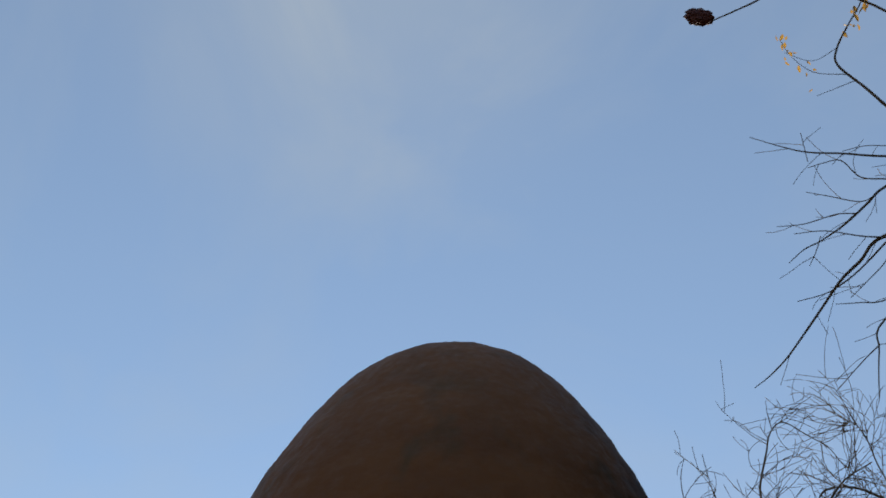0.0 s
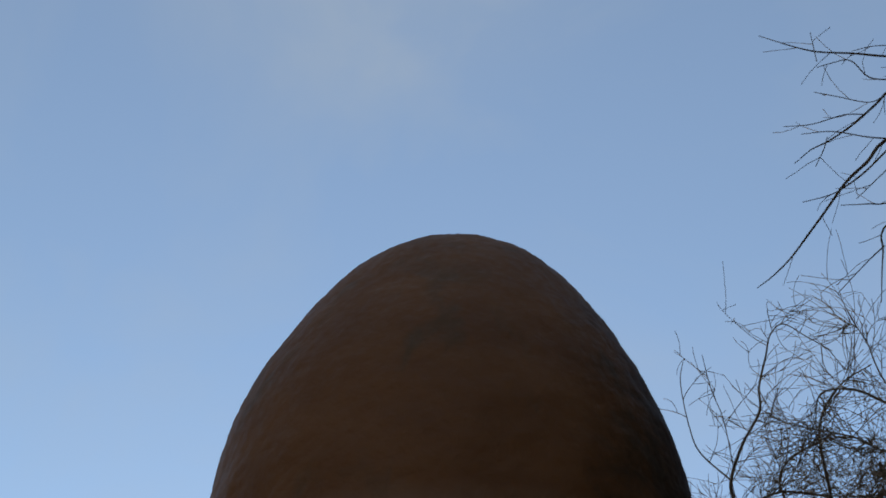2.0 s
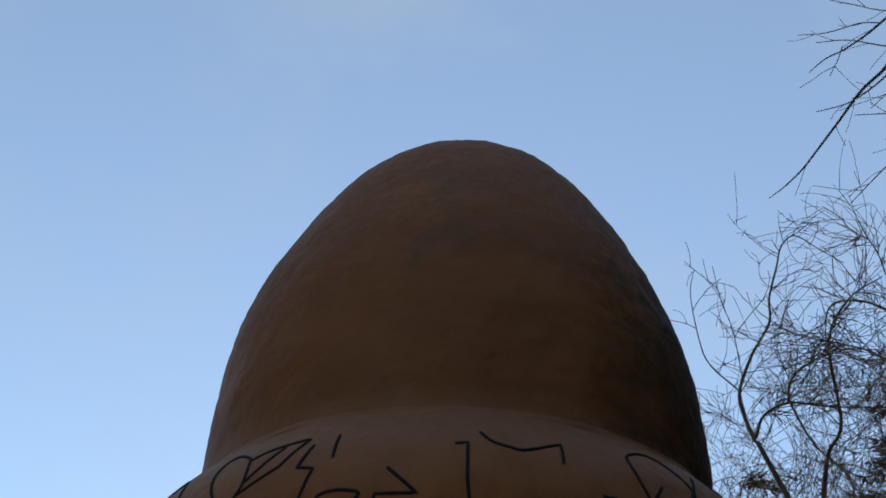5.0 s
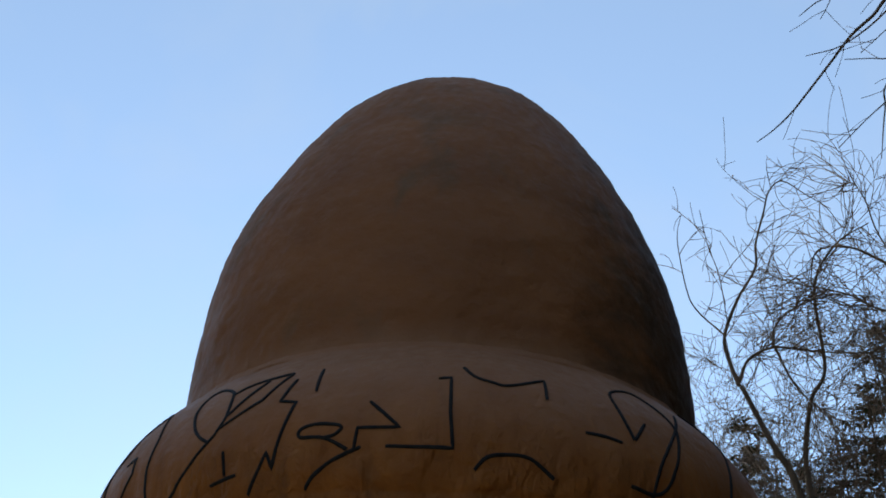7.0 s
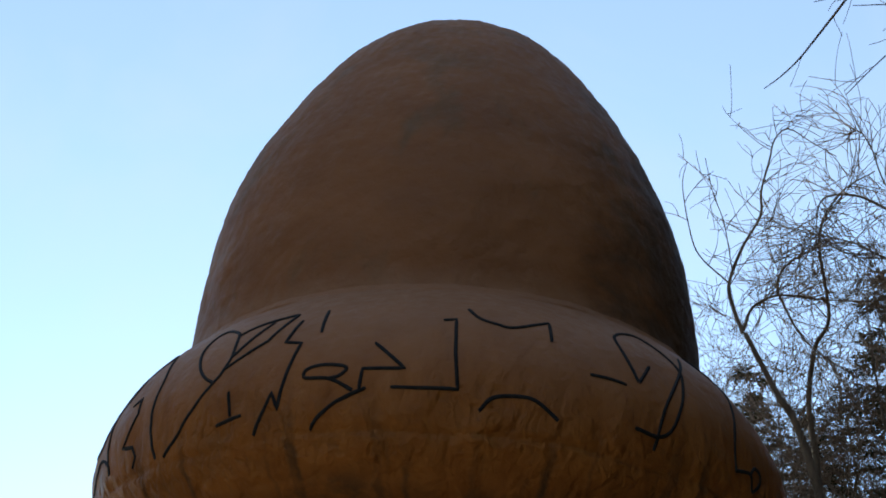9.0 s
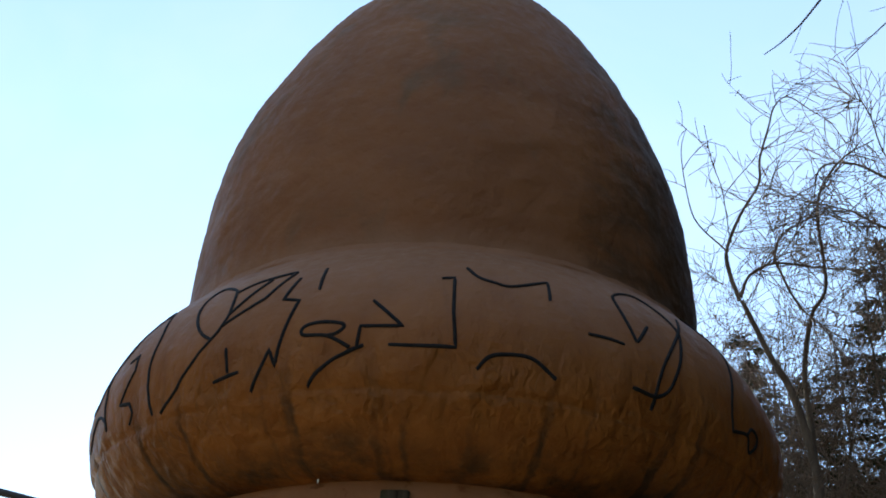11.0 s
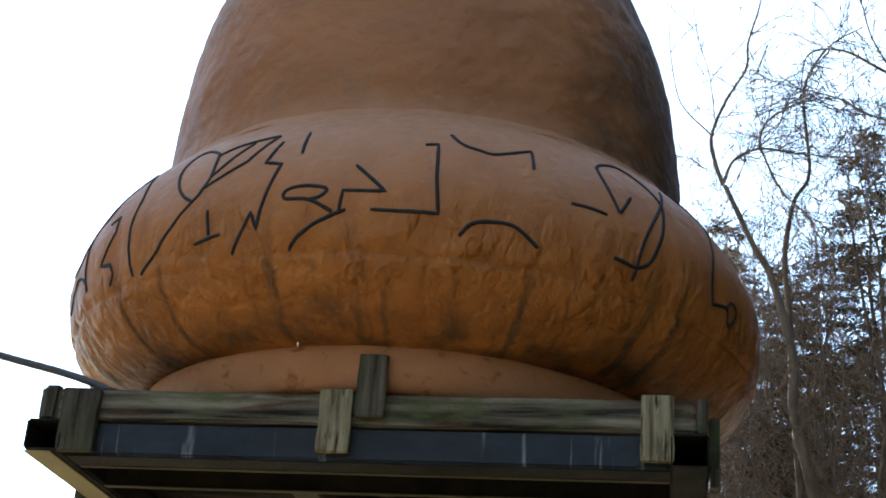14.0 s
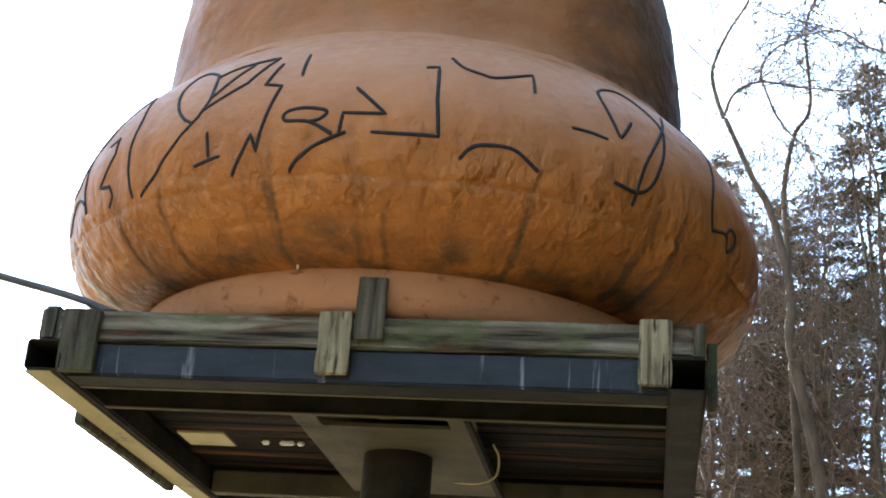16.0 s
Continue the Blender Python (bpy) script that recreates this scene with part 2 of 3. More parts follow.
M_NEEDLE = node_material("spruce_needles", (0.022, 0.030, 0.014), (0.062, 0.064, 0.030), (2, 2, 2), rough=0.9, bump=0.0, island=0.4, sheen=0.1)
M_LEAF = node_material("yellow_autumn_leaf", (0.26, 0.13, 0.035), (0.55, 0.32, 0.06), (20, 20, 20), rough=0.6, bump=0.0, island=0.25)


def translucent(m, colour, share):
    """Lets light through a thin leaf."""
    n, link = m.node_tree.nodes, m.node_tree.links.new
    thin, mix = n.new("ShaderNodeBsdfTranslucent"), n.new("ShaderNodeMixShader")
    thin.inputs["Color"].default_value = (*colour, 1)
    mix.inputs["Fac"].default_value = share
    link(n["Principled BSDF"].outputs["BSDF"], mix.inputs[1])
    link(thin.outputs["BSDF"], mix.inputs[2])
    link(mix.outputs["Shader"], n["Material Output"].inputs["Surface"])


translucent(M_LEAF, (0.62, 0.34, 0.06), 0.32)
M_SEED = node_material("dark_red_seed_head", (0.06, 0.012, 0.010), (0.14, 0.03, 0.022), (40, 40, 40), rough=0.8, bump=0.6, bump_scale=90, depth=0.01)
M_GROUND = node_material("dry_grass_and_leaf_litter", (0.12, 0.088, 0.045), (0.25, 0.19, 0.10), (0.8, 0.8, 0.8), rough=0.95, bump=0.8, bump_scale=9, depth=0.06,
                         stain=(0.14, 0.15, 0.06), stain_scale=(0.15, 0.15, 0.15), stain_from=0.5, stain_to=0.65)


# ================= mesh helpers =================
def mesh_object(name, verts, faces, material, parent=None, label="", smooth=False):
    me = bpy.data.meshes.new(name)
    me.from_pydata(verts, [], faces)
    if smooth:
        me.shade_smooth()
    me.materials.append(material)
    ob = new(name, me)
    if parent:
        ob.parent = parent
        ob.matrix_parent_inverse = parent.matrix_world.inverted()
    if label:
        tagged(ob, label)
    return ob


def part(name, bm, material, parent, label="", smooth=False):
    """Links a bmesh as one mesh object under a thing or a part."""
    me = bpy.data.meshes.new(name)
    bm.to_mesh(me)
    bm.free()
    if smooth:
        me.shade_smooth()
    me.materials.append(material)
    ob = new(name, me)
    ob.parent = parent
    ob.matrix_parent_inverse = parent.matrix_world.inverted()
    if label:
        tagged(ob, label)
    return ob


def thing(name, at, label, category, group="", kind=""):
    e = new(name)
    e.empty_display_size = 0.2
    e.matrix_world = pose(*at)
    return tagged(e, label, category, group, kind)


def box(x0, x1, y0, y1, z0, z1, bevel=0.004, wear=0.0, cuts=0, seed=0):
    """A bevelled box; wear moves its corners a little, as in hand-cut timber."""
    bm = bmesh.new()
    bmesh.ops.create_cube(bm, size=1)
    bmesh.ops.transform(bm, matrix=Matrix.Translation(((x0 + x1) / 2, (y0 + y1) / 2, (z0 + z1) / 2)) @ Matrix.Diagonal((x1 - x0, y1 - y0, z1 - z0, 1)), verts=bm.verts)
    if cuts:
        long = max(range(3), key=lambda k: (x1 - x0, y1 - y0, z1 - z0)[k])
        run = [e for e in bm.edges if abs((e.verts[0].co - e.verts[1].co)[long]) > 1e-6]
        bmesh.ops.subdivide_edges(bm, edges=run, cuts=cuts)
    if wear:
        rng = random.Random(seed)
        for v in bm.verts:
            v.co += Vector([rng.uniform(-wear, wear) for _ in range(3)])
    if bevel:
        sharp = [e for e in bm.edges if len(e.link_faces) == 2 and e.calc_face_angle(0) > 0.5]
        bmesh.ops.bevel(bm, geom=sharp, offset=bevel, segments=2, affect="EDGES")
    return bm


def hollow_tube(x0, x1, y0, y1, z0, z1, wall=0.008):
    """A square steel tube along y, open at both ends."""
    bm = bmesh.new()
    rings = []
    for y, inset in ((y0, wall), (y0, 0.0), (y1, 0.0), (y1, wall)):
        rings.append([bm.verts.new((x, y, z)) for x, z in ((x0 + inset, z0 + inset), (x1 - inset, z0 + inset), (x1 - inset, z1 - inset), (x0 + inset, z1 - inset))])
    order = rings + [rings[0]]
    for a, b in zip(order, order[1:]):
        for k in range(4):
            bm.faces.new((a[k], a[(k + 1) % 4], b[(k + 1) % 4], b[k]))
    bmesh.ops.recalc_face_normals(bm, faces=bm.faces)
    outer = [e for e in bm.edges if abs((e.verts[0].co - e.verts[1].co).y) > 1 and any(abs(v.co.x - x0) < 1e-5 or abs(v.co.x - x1) < 1e-5 for v in e.verts)]
    bmesh.ops.bevel(bm, geom=outer, offset=0.012, segments=3, affect="EDGES")
    return bm


def tube(acc, pts, radii, sides=4):
    """Adds a tapered tube along pts to acc, a pair of lists: verts, faces."""
    verts, faces = acc
    first = len(verts)
    n = len(pts)
    for i, p in enumerate(pts):
        d = (pts[min(i + 1, n - 1)] - pts[max(i - 1, 0)]).normalized()
        u = d.cross(Vector((0.31, 0.2, 0.93)))
        if u.length < 0.05:
            u = d.cross(Vector((1, 0, 0)))
        u.normalize()
        w = d.cross(u)
        for k in range(sides):
            a = 2 * math.pi * k / sides
            verts.append(p + (u * math.cos(a) + w * math.sin(a)) * radii[i])
    for i in range(n - 1):
        for k in range(sides):
            a, b = first + i * sides + k, first + i * sides + (k + 1) % sides
            faces.append((a, b, b + sides, a + sides))
    if radii[0] > 0.02:
        faces.append(tuple(range(first + sides - 1, first - 1, -1)))
        faces.append(tuple(first + (n - 1) * sides + k for k in range(sides)))


def spline(points, steps=6):
    """A smooth way (Catmull-Rom) through points."""
    p = [Vector(q) for q in points]
    p = [p[0] * 2 - p[1]] + p + [p[-1] * 2 - p[-2]]
    out = []
    for i in range(1, len(p) - 2):
        a, b, c, d = p[i - 1:i + 3]
        for k in range(steps):
            t = k / steps
            out.append(0.5 * (2 * b + (c - a) * t + (2 * a - 5 * b + 4 * c - d) * t * t + (3 * b - a - 3 * c + d) * t ** 3))
    out.append(p[-2])
    return out


# ================= ground =================
def build_ground():
    rng = random.Random(5)
    radii = [0, 2, 4, 6, 8, 11, 15, 20, 28, 40, 60, 100, 200, 500, 1200, 2500]
    verts, faces = [Vector((0, 0, 0))], []
    n = 48
    for r in radii[1:]:
        for k in range(n):
            a = 2 * math.pi * k / n
            x, y = r * math.cos(a), r * math.sin(a)
            lift = 0.12 * noise.noise(Vector((x * 0.15, y * 0.15, 0))) * min(1, r / 6) if r < 300 else 0
            verts.append(Vector((x, y, lift)))
    for k in range(n):
        faces.append((0, 1 + k, 1 + (k + 1) % n))
    for i in range(len(radii) - 2):
        for k in range(n):
            a, b = 1 + i * n + k, 1 + i * n + (k + 1) % n
            faces.append((a, a + n, b + n, b))
    return tagged(mesh_object("ground", verts, faces, M_GROUND, smooth=True), "dry winter grass and leaf litter on level ground", "ground", kind="structure")


build_ground()

# ================= the acorn =================
NUT = [(4.90, 1.425), (5.0, 1.43), (5.2, 1.428), (5.5, 1.412), (5.9, 1.345), (6.3, 1.213), (6.7, 1.022), (7.0, 0.848), (7.2, 0.695), (7.35, 0.535), (7.45, 0.36), (7.49, 0.2), (7.5, 0.0)]
CAP = [(3.825, 1.36), (3.82, 1.43), (3.85, 1.55), (3.93, 1.67), (4.05, 1.77), (4.2, 1.825), (4.4, 1.838), (4.6, 1.77), (4.75, 1.675), (4.88, 1.555), (4.97, 1.455), (5.03, 1.42), (5.02, 1.38)]
BASE = [(3.486, 1.20), (3.50, 1.225), (3.597, 1.235), (3.63, 1.36), (3.74, 1.405), (3.86, 1.39)]


def lumps(a, z):
    """How far the moulded surface stands out from its smooth form, in metres."""
    q = Vector((math.sin(a), -math.cos(a), 0))
    if z > 4.98:
        v = 0.012 * max(0.0, math.sin(-a)) + 0.044 * max(0.0, math.sin(-a)) * max(0.0, 1 - ((z - 6.6) / 1.0) ** 2)
        v += 0.010 * noise.noise(q * 3.5 + Vector((0, 0, z * 2.2)))
        v += 0.009 * noise.noise(q * 8 + Vector((3, 0, z * 6)))
        return v + 0.005 * noise.noise(q * 20 + Vector((7, 0, z * 17)))
    low = max(0.0, min(1.0, (4.50 - z) / 0.35))
    v = 0.010 * noise.noise(q * 3 + Vector((9, 1, z * 2)))
    v += low * 0.011 * noise.noise(q * 8 + Vector((0, 5, z * 8)))
    v -= low * 0.007 * abs(noise.noise(q * 13 + Vector((0, 2, z * 9)))) - low * 0.006
    v += low * 0.005 * noise.noise(q * 27 + Vector((4, 2, z * 17)))
    wave = 4.10 + 0.035 * noise.noise(q * 4)
    v -= 0.020 * math.exp(-((z - wave) / 0.016) ** 2) * (0.6 + 0.6 * noise.noise(q * 6))
    seam = 3.935 + 0.03 * noise.noise(q * 3 + Vector((5, 0, 0)))
    v -= 0.012 * math.exp(-((z - seam) / 0.012) ** 2) * max(0.0, 0.4 + noise.noise(q * 5 + Vector((0, 8, 0))))
    fold = max(0.0, min(1.0, (4.12 - z) / 0.2))
    return v + fold * 0.006 * noise.noise(q * 26 + Vector((0, 0, z * 3)))


def revolve(profile, around, steps, rough=1.0):
    ring = spline([(r, 0, z) for z, r in profile], steps)
    verts, faces = [], []
    for p in ring:
        for k in range(around):
            a = 2 * math.pi * k / around
            r = max(p.x + (rough * lumps(a, p.z) if p.x > 0.02 else 0), 0.001)
            verts.append(Vector((AX + r * math.sin(a), AY - r * math.cos(a), p.z)))
    for i in range(len(ring) - 1):
        for k in range(around):
            a, b = i * around + k, i * around + (k + 1) % around
            faces.append((a, b, b + around, a + around))
    return verts, faces


def profile_radius(profile, z):
    pts = spline([(r, 0, h) for h, r in profile], 8)
    return float(np.interp(z, [p.z for p in pts[10:-16]], [p.x for p in pts[10:-16]]))


def on_cap(angle, z, out=0.0):
    a = radians(angle)
    z = min(z, 4.98)
    r = profile_radius(CAP, z) + lumps(a, z) + out
    return Vector((AX + r * math.sin(a), AY - r * math.cos(a), z + out * 0.3))


def painted_line(points, parent, width=0.0195, curved=False):
    """One brush line on the cap, through (degrees round the axis, height)."""
    way = [Vector((a, z, 0)) for a, z in points]
    if curved:
        way = spline(way, 5)
    fine = []
    for a, b in zip(way, way[1:]):
        span = math.hypot((b.x - a.x) * 0.031, b.y - a.y)
        k = max(2, int(span / 0.02))
        fine += [a.lerp(b, i / k) for i in range(k)]
    fine.append(way[-1])
    acc = ([], [])
    mid = [on_cap(p.x, p.y, 0.001) for p in fine]
    verts, faces = acc
    n = len(mid)
    for i, p in enumerate(mid):
        d = (mid[min(i + 1, n - 1)] - mid[max(i - 1, 0)]).normalized()
        a = radians(fine[i].x)
        up = Vector((math.sin(a), -math.cos(a), 0.3)).normalized()
        side = d.cross(up).normalized()
        w = width * 0.5 * (1 + 0.15 * noise.noise(p * 9)) * (0.7 if i in (0, n - 1) else 1.0)
        for s, h in ((-1, -0.006), (-0.75, 0.004), (0, 0.006), (0.75, 0.004), (1, -0.006)):
            verts.append(p + side * w * s + up * h)
    for i in range(n - 1):
        for k in range(4):
            a = i * 5 + k
            faces.append((a, a + 1, a + 6, a + 5))
    return mesh_object("painted_line", verts, faces, M_LINE, parent, smooth=True)


def build_acorn():
    acorn = thing("acorn_sculpture", (AX, AY, 3.46), "giant weathered orange acorn sculpture standing point up on a platform", "sculpture")
    v, f = revolve(NUT, 480, 16)
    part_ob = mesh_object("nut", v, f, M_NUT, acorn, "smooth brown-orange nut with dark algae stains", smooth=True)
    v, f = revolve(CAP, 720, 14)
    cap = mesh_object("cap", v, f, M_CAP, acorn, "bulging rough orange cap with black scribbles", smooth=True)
    v, f = revolve(BASE, 240, 8, 0.3)
    mesh_object("base", v, f, M_BASE, acorn, "faded pink-orange foot ring", smooth=True)
    straight = [
        [(-18.2, 4.73), (-23.1, 4.53)],
        [(-14.2, 4.76), (-17.3, 4.59), (-23.8, 4.46)],
        [(-12.7, 4.70), (-13.9, 4.56), (-11.2, 4.54), (-13.4, 4.21), (-14.3, 4.29), (-17.3, 4.11)],
        [(-9.1, 4.76), (-8.5, 4.59)],
        [(-21.6, 4.33), (-21.2, 4.21)],
        [(-24.0, 4.19), (-19.2, 4.21)],
        [(-1.6, 4.27), (-1.2, 4.37), (4.6, 4.37), (0.1, 4.51)],
        [(9.5, 4.66), (11.4, 4.67), (11.4, 4.46), (11.9, 4.28), (2.8, 4.28)],
    ]
    bent = [
        [(-66.3, 4.21), (-60.6, 4.25), (-55.8, 4.28), (-52.1, 4.22), (-51.6, 4.17)],
        [(-42.1, 4.75), (-49.0, 4.68), (-53.1, 4.53), (-56.2, 4.39), (-61.0, 4.35)],
        [(-49.0, 4.66), (-50.3, 4.57), (-53.4, 4.50), (-52.5, 4.37), (-51.9, 4.17)],
        [(-42.1, 4.75), (-39.2, 4.58), (-38.4, 4.44), (-38.1, 4.33), (-37.0, 4.12)],
        [(-35.1, 4.12), (-31.2, 4.22), (-25.1, 4.40), (-23.8, 4.46), (-23.2, 4.54), (-24.1, 4.66), (-25.5, 4.72), (-29.3, 4.77), (-31.4, 4.74), (-31.4, 4.64), (-29.6, 4.53), (-27.3, 4.45), (-24.9, 4.40)],
        [(-24.6, 4.68), (-21.1, 4.73), (-14.2, 4.76)],
        [(-2.4, 4.27), (-5.9, 4.33), (-9.3, 4.34), (-9.3, 4.38), (-7.1, 4.40), (-4.2, 4.39), (-3.5, 4.37), (-4.5, 4.34), (-5.9, 4.33)],
        [(-0.6, 4.28), (-3.7, 4.24), (-6.9, 4.17), (-8.6, 4.11)],
    ]
    bent_right = [
        [(13.3, 4.76), (15.0, 4.69), (17.5, 4.66), (20.1, 4.65), (26.1, 4.73)],
        [(14.9, 4.19), (16.5, 4.25), (18.8, 4.27), (22.0, 4.27), (24.4, 4.23), (26.1, 4.19)],
        [(30.7, 4.44), (33.9, 4.44), (36.5, 4.43)],
        [(38.8, 4.46), (37.6, 4.69), (39.1, 4.78), (44.4, 4.83), (48.0, 4.74), (49.2, 4.65), (48.4, 4.56), (45.7, 4.37), (43.9, 4.26), (41.4, 4.22), (37.6, 4.23)],
        [(53.0, 4.78), (43.7, 4.41), (41.2, 4.15)],
        [(58.0, 4.86), (61.5, 4.81), (64.5, 4.74), (61.2, 4.55), (58.5, 4.38), (58.9, 4.22)],
        [(58.6, 4.22), (63.3, 4.25), (64.5, 4.18), (66.3, 4.22), (66.6, 4.27), (64.5, 4.29), (63.3, 4.25)],
    ]
    corner = [
        [(-45.9, 4.47), (-43.6, 4.49), (-42.4, 4.39), (-46.3, 4.25), (-43.2, 4.23), (-42.5, 4.18), (-43.6, 4.13)],
        [(26.1, 4.73), (25.6, 4.59)],
        [(42.0, 4.59), (38.8, 4.46)],
    ]
    bm = bmesh.new()
    bmesh.ops.create_cone(bm, cap_ends=True, segments=10, radius1=0.003, radius2=0.006, depth=0.02, matrix=pose(AX + 1.47 * math.sin(radians(-10.5)), AY - 1.47 * math.cos(radians(-10.5)), 3.80))
    part("drain_plug", bm, M_WHITE, acorn, "small pale plug under the cap", smooth=True)
    for line in straight + corner:
        painted_line(line, acorn)
    for line in bent + bent_right:
        painted_line(line, acorn, curved=True)
    return acorn


build_acorn()


# ================= the platform =================
def build_platform():
    deck = thing("support_platform", (0, 1.435, 0), "square steel and timber platform on a round post", "platform")
    part("side_tube", hollow_tube(-1.512, -1.345, 0.0, 2.9, 3.292, 3.434), M_TUBE, deck, "dark steel side tube, open at its end")
    # added strip: light from the sunlit ground, put into a cream colour
    part("cream_strip", box(-1.510, -1.385, 0.004, 2.9, 3.284, 3.288, 0), M_CREAM, deck, "strip added under the side tube, its cream standing for ground light")
    part("side_tube", hollow_tube(1.335, 1.497, 0.0, 2.9, 3.287, 3.432), M_TUBE, deck, "black steel side tube, open at its end")
    part("front_tube", box(-1.333, 1.333, 0.06, 0.20, 3.292, 3.44, 0.01), M_STEEL, deck, "dark blue painted steel front tube")
    part("back_tube", box(-1.333, 1.333, 2.72, 2.87, 3.292, 3.44, 0.01), M_TUBE, deck)
    # channel behind the front tube, flanges down
    part("channel_web", box(-1.333, 1.333, 0.245, 0.575, 3.40, 3.41, 0), M_TUBE, deck)
    for y in (0.235, 0.575):
        part("channel_flange", box(-1.333, 1.333, y, y + 0.012, 3.292, 3.41, 0.002), M_TUBE, deck)
        part("flange_lip", box(-1.333, 1.333, y - 0.012, y + 0.022, 3.284, 3.2905, 0.001), M_PLATE, deck, "scuffed lower lip of the channel")
    # thin black sheet added to keep the front tube's underside dark
    part("soffit_plate", box(-1.333, 1.333, 0.064, 0.205, 3.284, 3.290, 0.001), M_TUBE, deck)
    part("cross_beam", box(-1.333, 1.333, 2.42, 2.52, 3.29, 3.42, 0.006), M_PLATE, deck)
    # load plate with a raised rim round the post
    part("load_plate", box(-0.44, 0.40, 0.84, 2.3, 3.305, 3.325, 0.003), M_PLATE, deck, "olive steel plate round the post head")
    for x in (-0.44, 0.315):
        part("plate_arm", box(x, x + 0.125, 0.59, 0.838, 3.300, 3.325, 0.003), M_PLATE, deck)
    part("plate_rim", box(0.402, 0.43, 0.6, 2.3, 3.28, 3.33, 0.003), M_TUBE, deck)
    part("plate_tab", box(-0.02, 0.05, 0.592, 0.68, 3.302, 3.322, 0.003), M_PLATE, deck)
    part("cover_plate", box(-1.13, -0.88, 1.07, 1.32, 3.30, 3.312, 0.002), M_CREAM, deck, "cream cover plate")
    bm = bmesh.new()
    bmesh.ops.create_cone(bm, cap_ends=True, segments=40, radius1=0.18, radius2=0.18, depth=3.32, matrix=pose(-0.04, 1.435, 1.645))
    part("post", bm, M_TUBE, deck, "thick round dark steel post", smooth=False)
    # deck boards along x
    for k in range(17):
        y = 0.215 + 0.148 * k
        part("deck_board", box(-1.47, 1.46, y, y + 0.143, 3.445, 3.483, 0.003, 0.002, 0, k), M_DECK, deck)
    # front timber and its cleats
    part("front_timber", box(-1.40, 1.44, 0.045, 0.185, 3.448, 3.592, 0.010, 0.004, 12, 3), M_WOOD_H, deck, "mossy weathered front timber")
    part("timber_end", box(-1.495, -1.405, 0.05, 0.18, 3.442, 3.615, 0.018, 0.003, 0, 4), M_WOOD_DARK, deck)
    part("timber_end", box(1.444, 1.492, 0.05, 0.18, 3.45, 3.605, 0.006, 0.003, 2, 5), M_WOOD_DARK, deck)
    part("cleat", box(-1.365, -1.195, 0.0, 0.042, 3.292, 3.582, 0.004, 0.003, 4, 6), M_WOOD_DARK, deck, "dark grey weathered timber cleat")
    part("cleat", box(-0.184, -0.040, 0.0, 0.042, 3.318, 3.600, 0.004, 0.003, 4, 7), M_WOOD_TAN, deck, "tan weathered timber cleat")
    part("cleat", box(1.210, 1.350, 0.0, 0.042, 3.313, 3.602, 0.004, 0.003, 4, 8), M_WOOD_TAN, deck, "tan weathered timber cleat")
    part("stub_post", box(-0.025, 0.105, -0.004, 0.028, 3.476, 3.765, 0.005, 0.003, 4, 9), M_WOOD_DARK, deck, "dark mossy timber stub above the front timber")
    # boards hung on the outer sides
    part("side_board", box(1.502, 1.545, 0.18, 0.30, 3.255, 3.56, 0.005, 0.003, 3, 10), M_WOOD_DARK, deck)
    part("side_board", box(-1.575, -1.52, 0.80, 2.30, 3.255, 3.43, 0.008, 0.002, 3, 11), M_WOOD_DARK, deck, "dark plank hung along the side tube")
    # white blocks added in place of bright sky showing through deck gaps
    for x, w in ((-0.86, 0.045), (-0.76, 0.085), (-0.66, 0.04)):
        part("tag", box(x, x + w, 1.72 + 0.02 * x, 1.75 + 0.02 * x, 3.415, 3.438, 0.008), M_WHITE, deck, "small white block standing for sky seen through a deck gap")
    # loose wire under the plate
    acc = ([], [])
    tube(acc, spline([(0.20, 1.9, 3.29), (0.34, 1.75, 3.255), (0.46, 1.55, 3.25), (0.50, 1.3, 3.29), (0.48, 1.2, 3.33)], 8), [0.006] * 33, 6)
    mesh_object("wire", acc[0], acc[1], M_CREAM, deck, smooth=True)
    return deck


build_platform()


def build_cable():
    rope = thing("guy_cable", (-1.2, 0.12, 3.60), "thick dark grey guy cable fixed to the platform corner", "cable")
    way = spline([(-1.17, 0.10, 3.595), (-1.38, 0.10, 3.672), (-1.75, 0.10, 3.765), (-2.6, 0.10, 3.98), (-4.5, 0.12, 4.55), (-8.0, 0.2, 5.7)], 8)
    acc = ([], [])
    tube(acc, way, [0.018] * len(way), 10)
    mesh_object("cable", acc[0], acc[1], M_CABLE, rope, smooth=True)
    bm = box(-1.215, -1.15, 0.07, 0.135, 3.585, 3.606, 0.003)
    part("anchor_plate", bm, M_TUBE, rope)


build_cable()


# ================= trees =================
def grow(acc, p, d, length, r, level, rng, bend=0.25, lift=0.04, twig=0.006, spread=(25, 60), child=(4, 6), sink=None):
    """A branch that bends, tapers and puts out smaller ones."""
    seg = max(3, min(9, int(length / 0.30)))
    pts, radii = [p.copy()], [r]
    curve = Vector((rng.gauss(0, 1), rng.gauss(0, 1), rng.gauss(0, 0.7))) * bend / seg
    for i in range(seg):
        jit = Vector((rng.gauss(0, 1), rng.gauss(0, 1), rng.gauss(0, 1))) * bend * 0.28
        d = (d + curve * 1.6 + jit + Vector((0, 0, lift))).normalized()
        p = p + d * (length / seg)
        pts.append(p.copy())
        radii.append(max(twig, r * (1 - 0.85 * (i + 1) / seg)))
    tube(sink if sink is not None else acc, pts, radii, 8 if r > 0.06 else 5 if r > 0.02 else 3)
    if level <= 0:
        return
    branch_off(acc, pts, radii, length, level, rng, bend, lift, twig, spread, child)


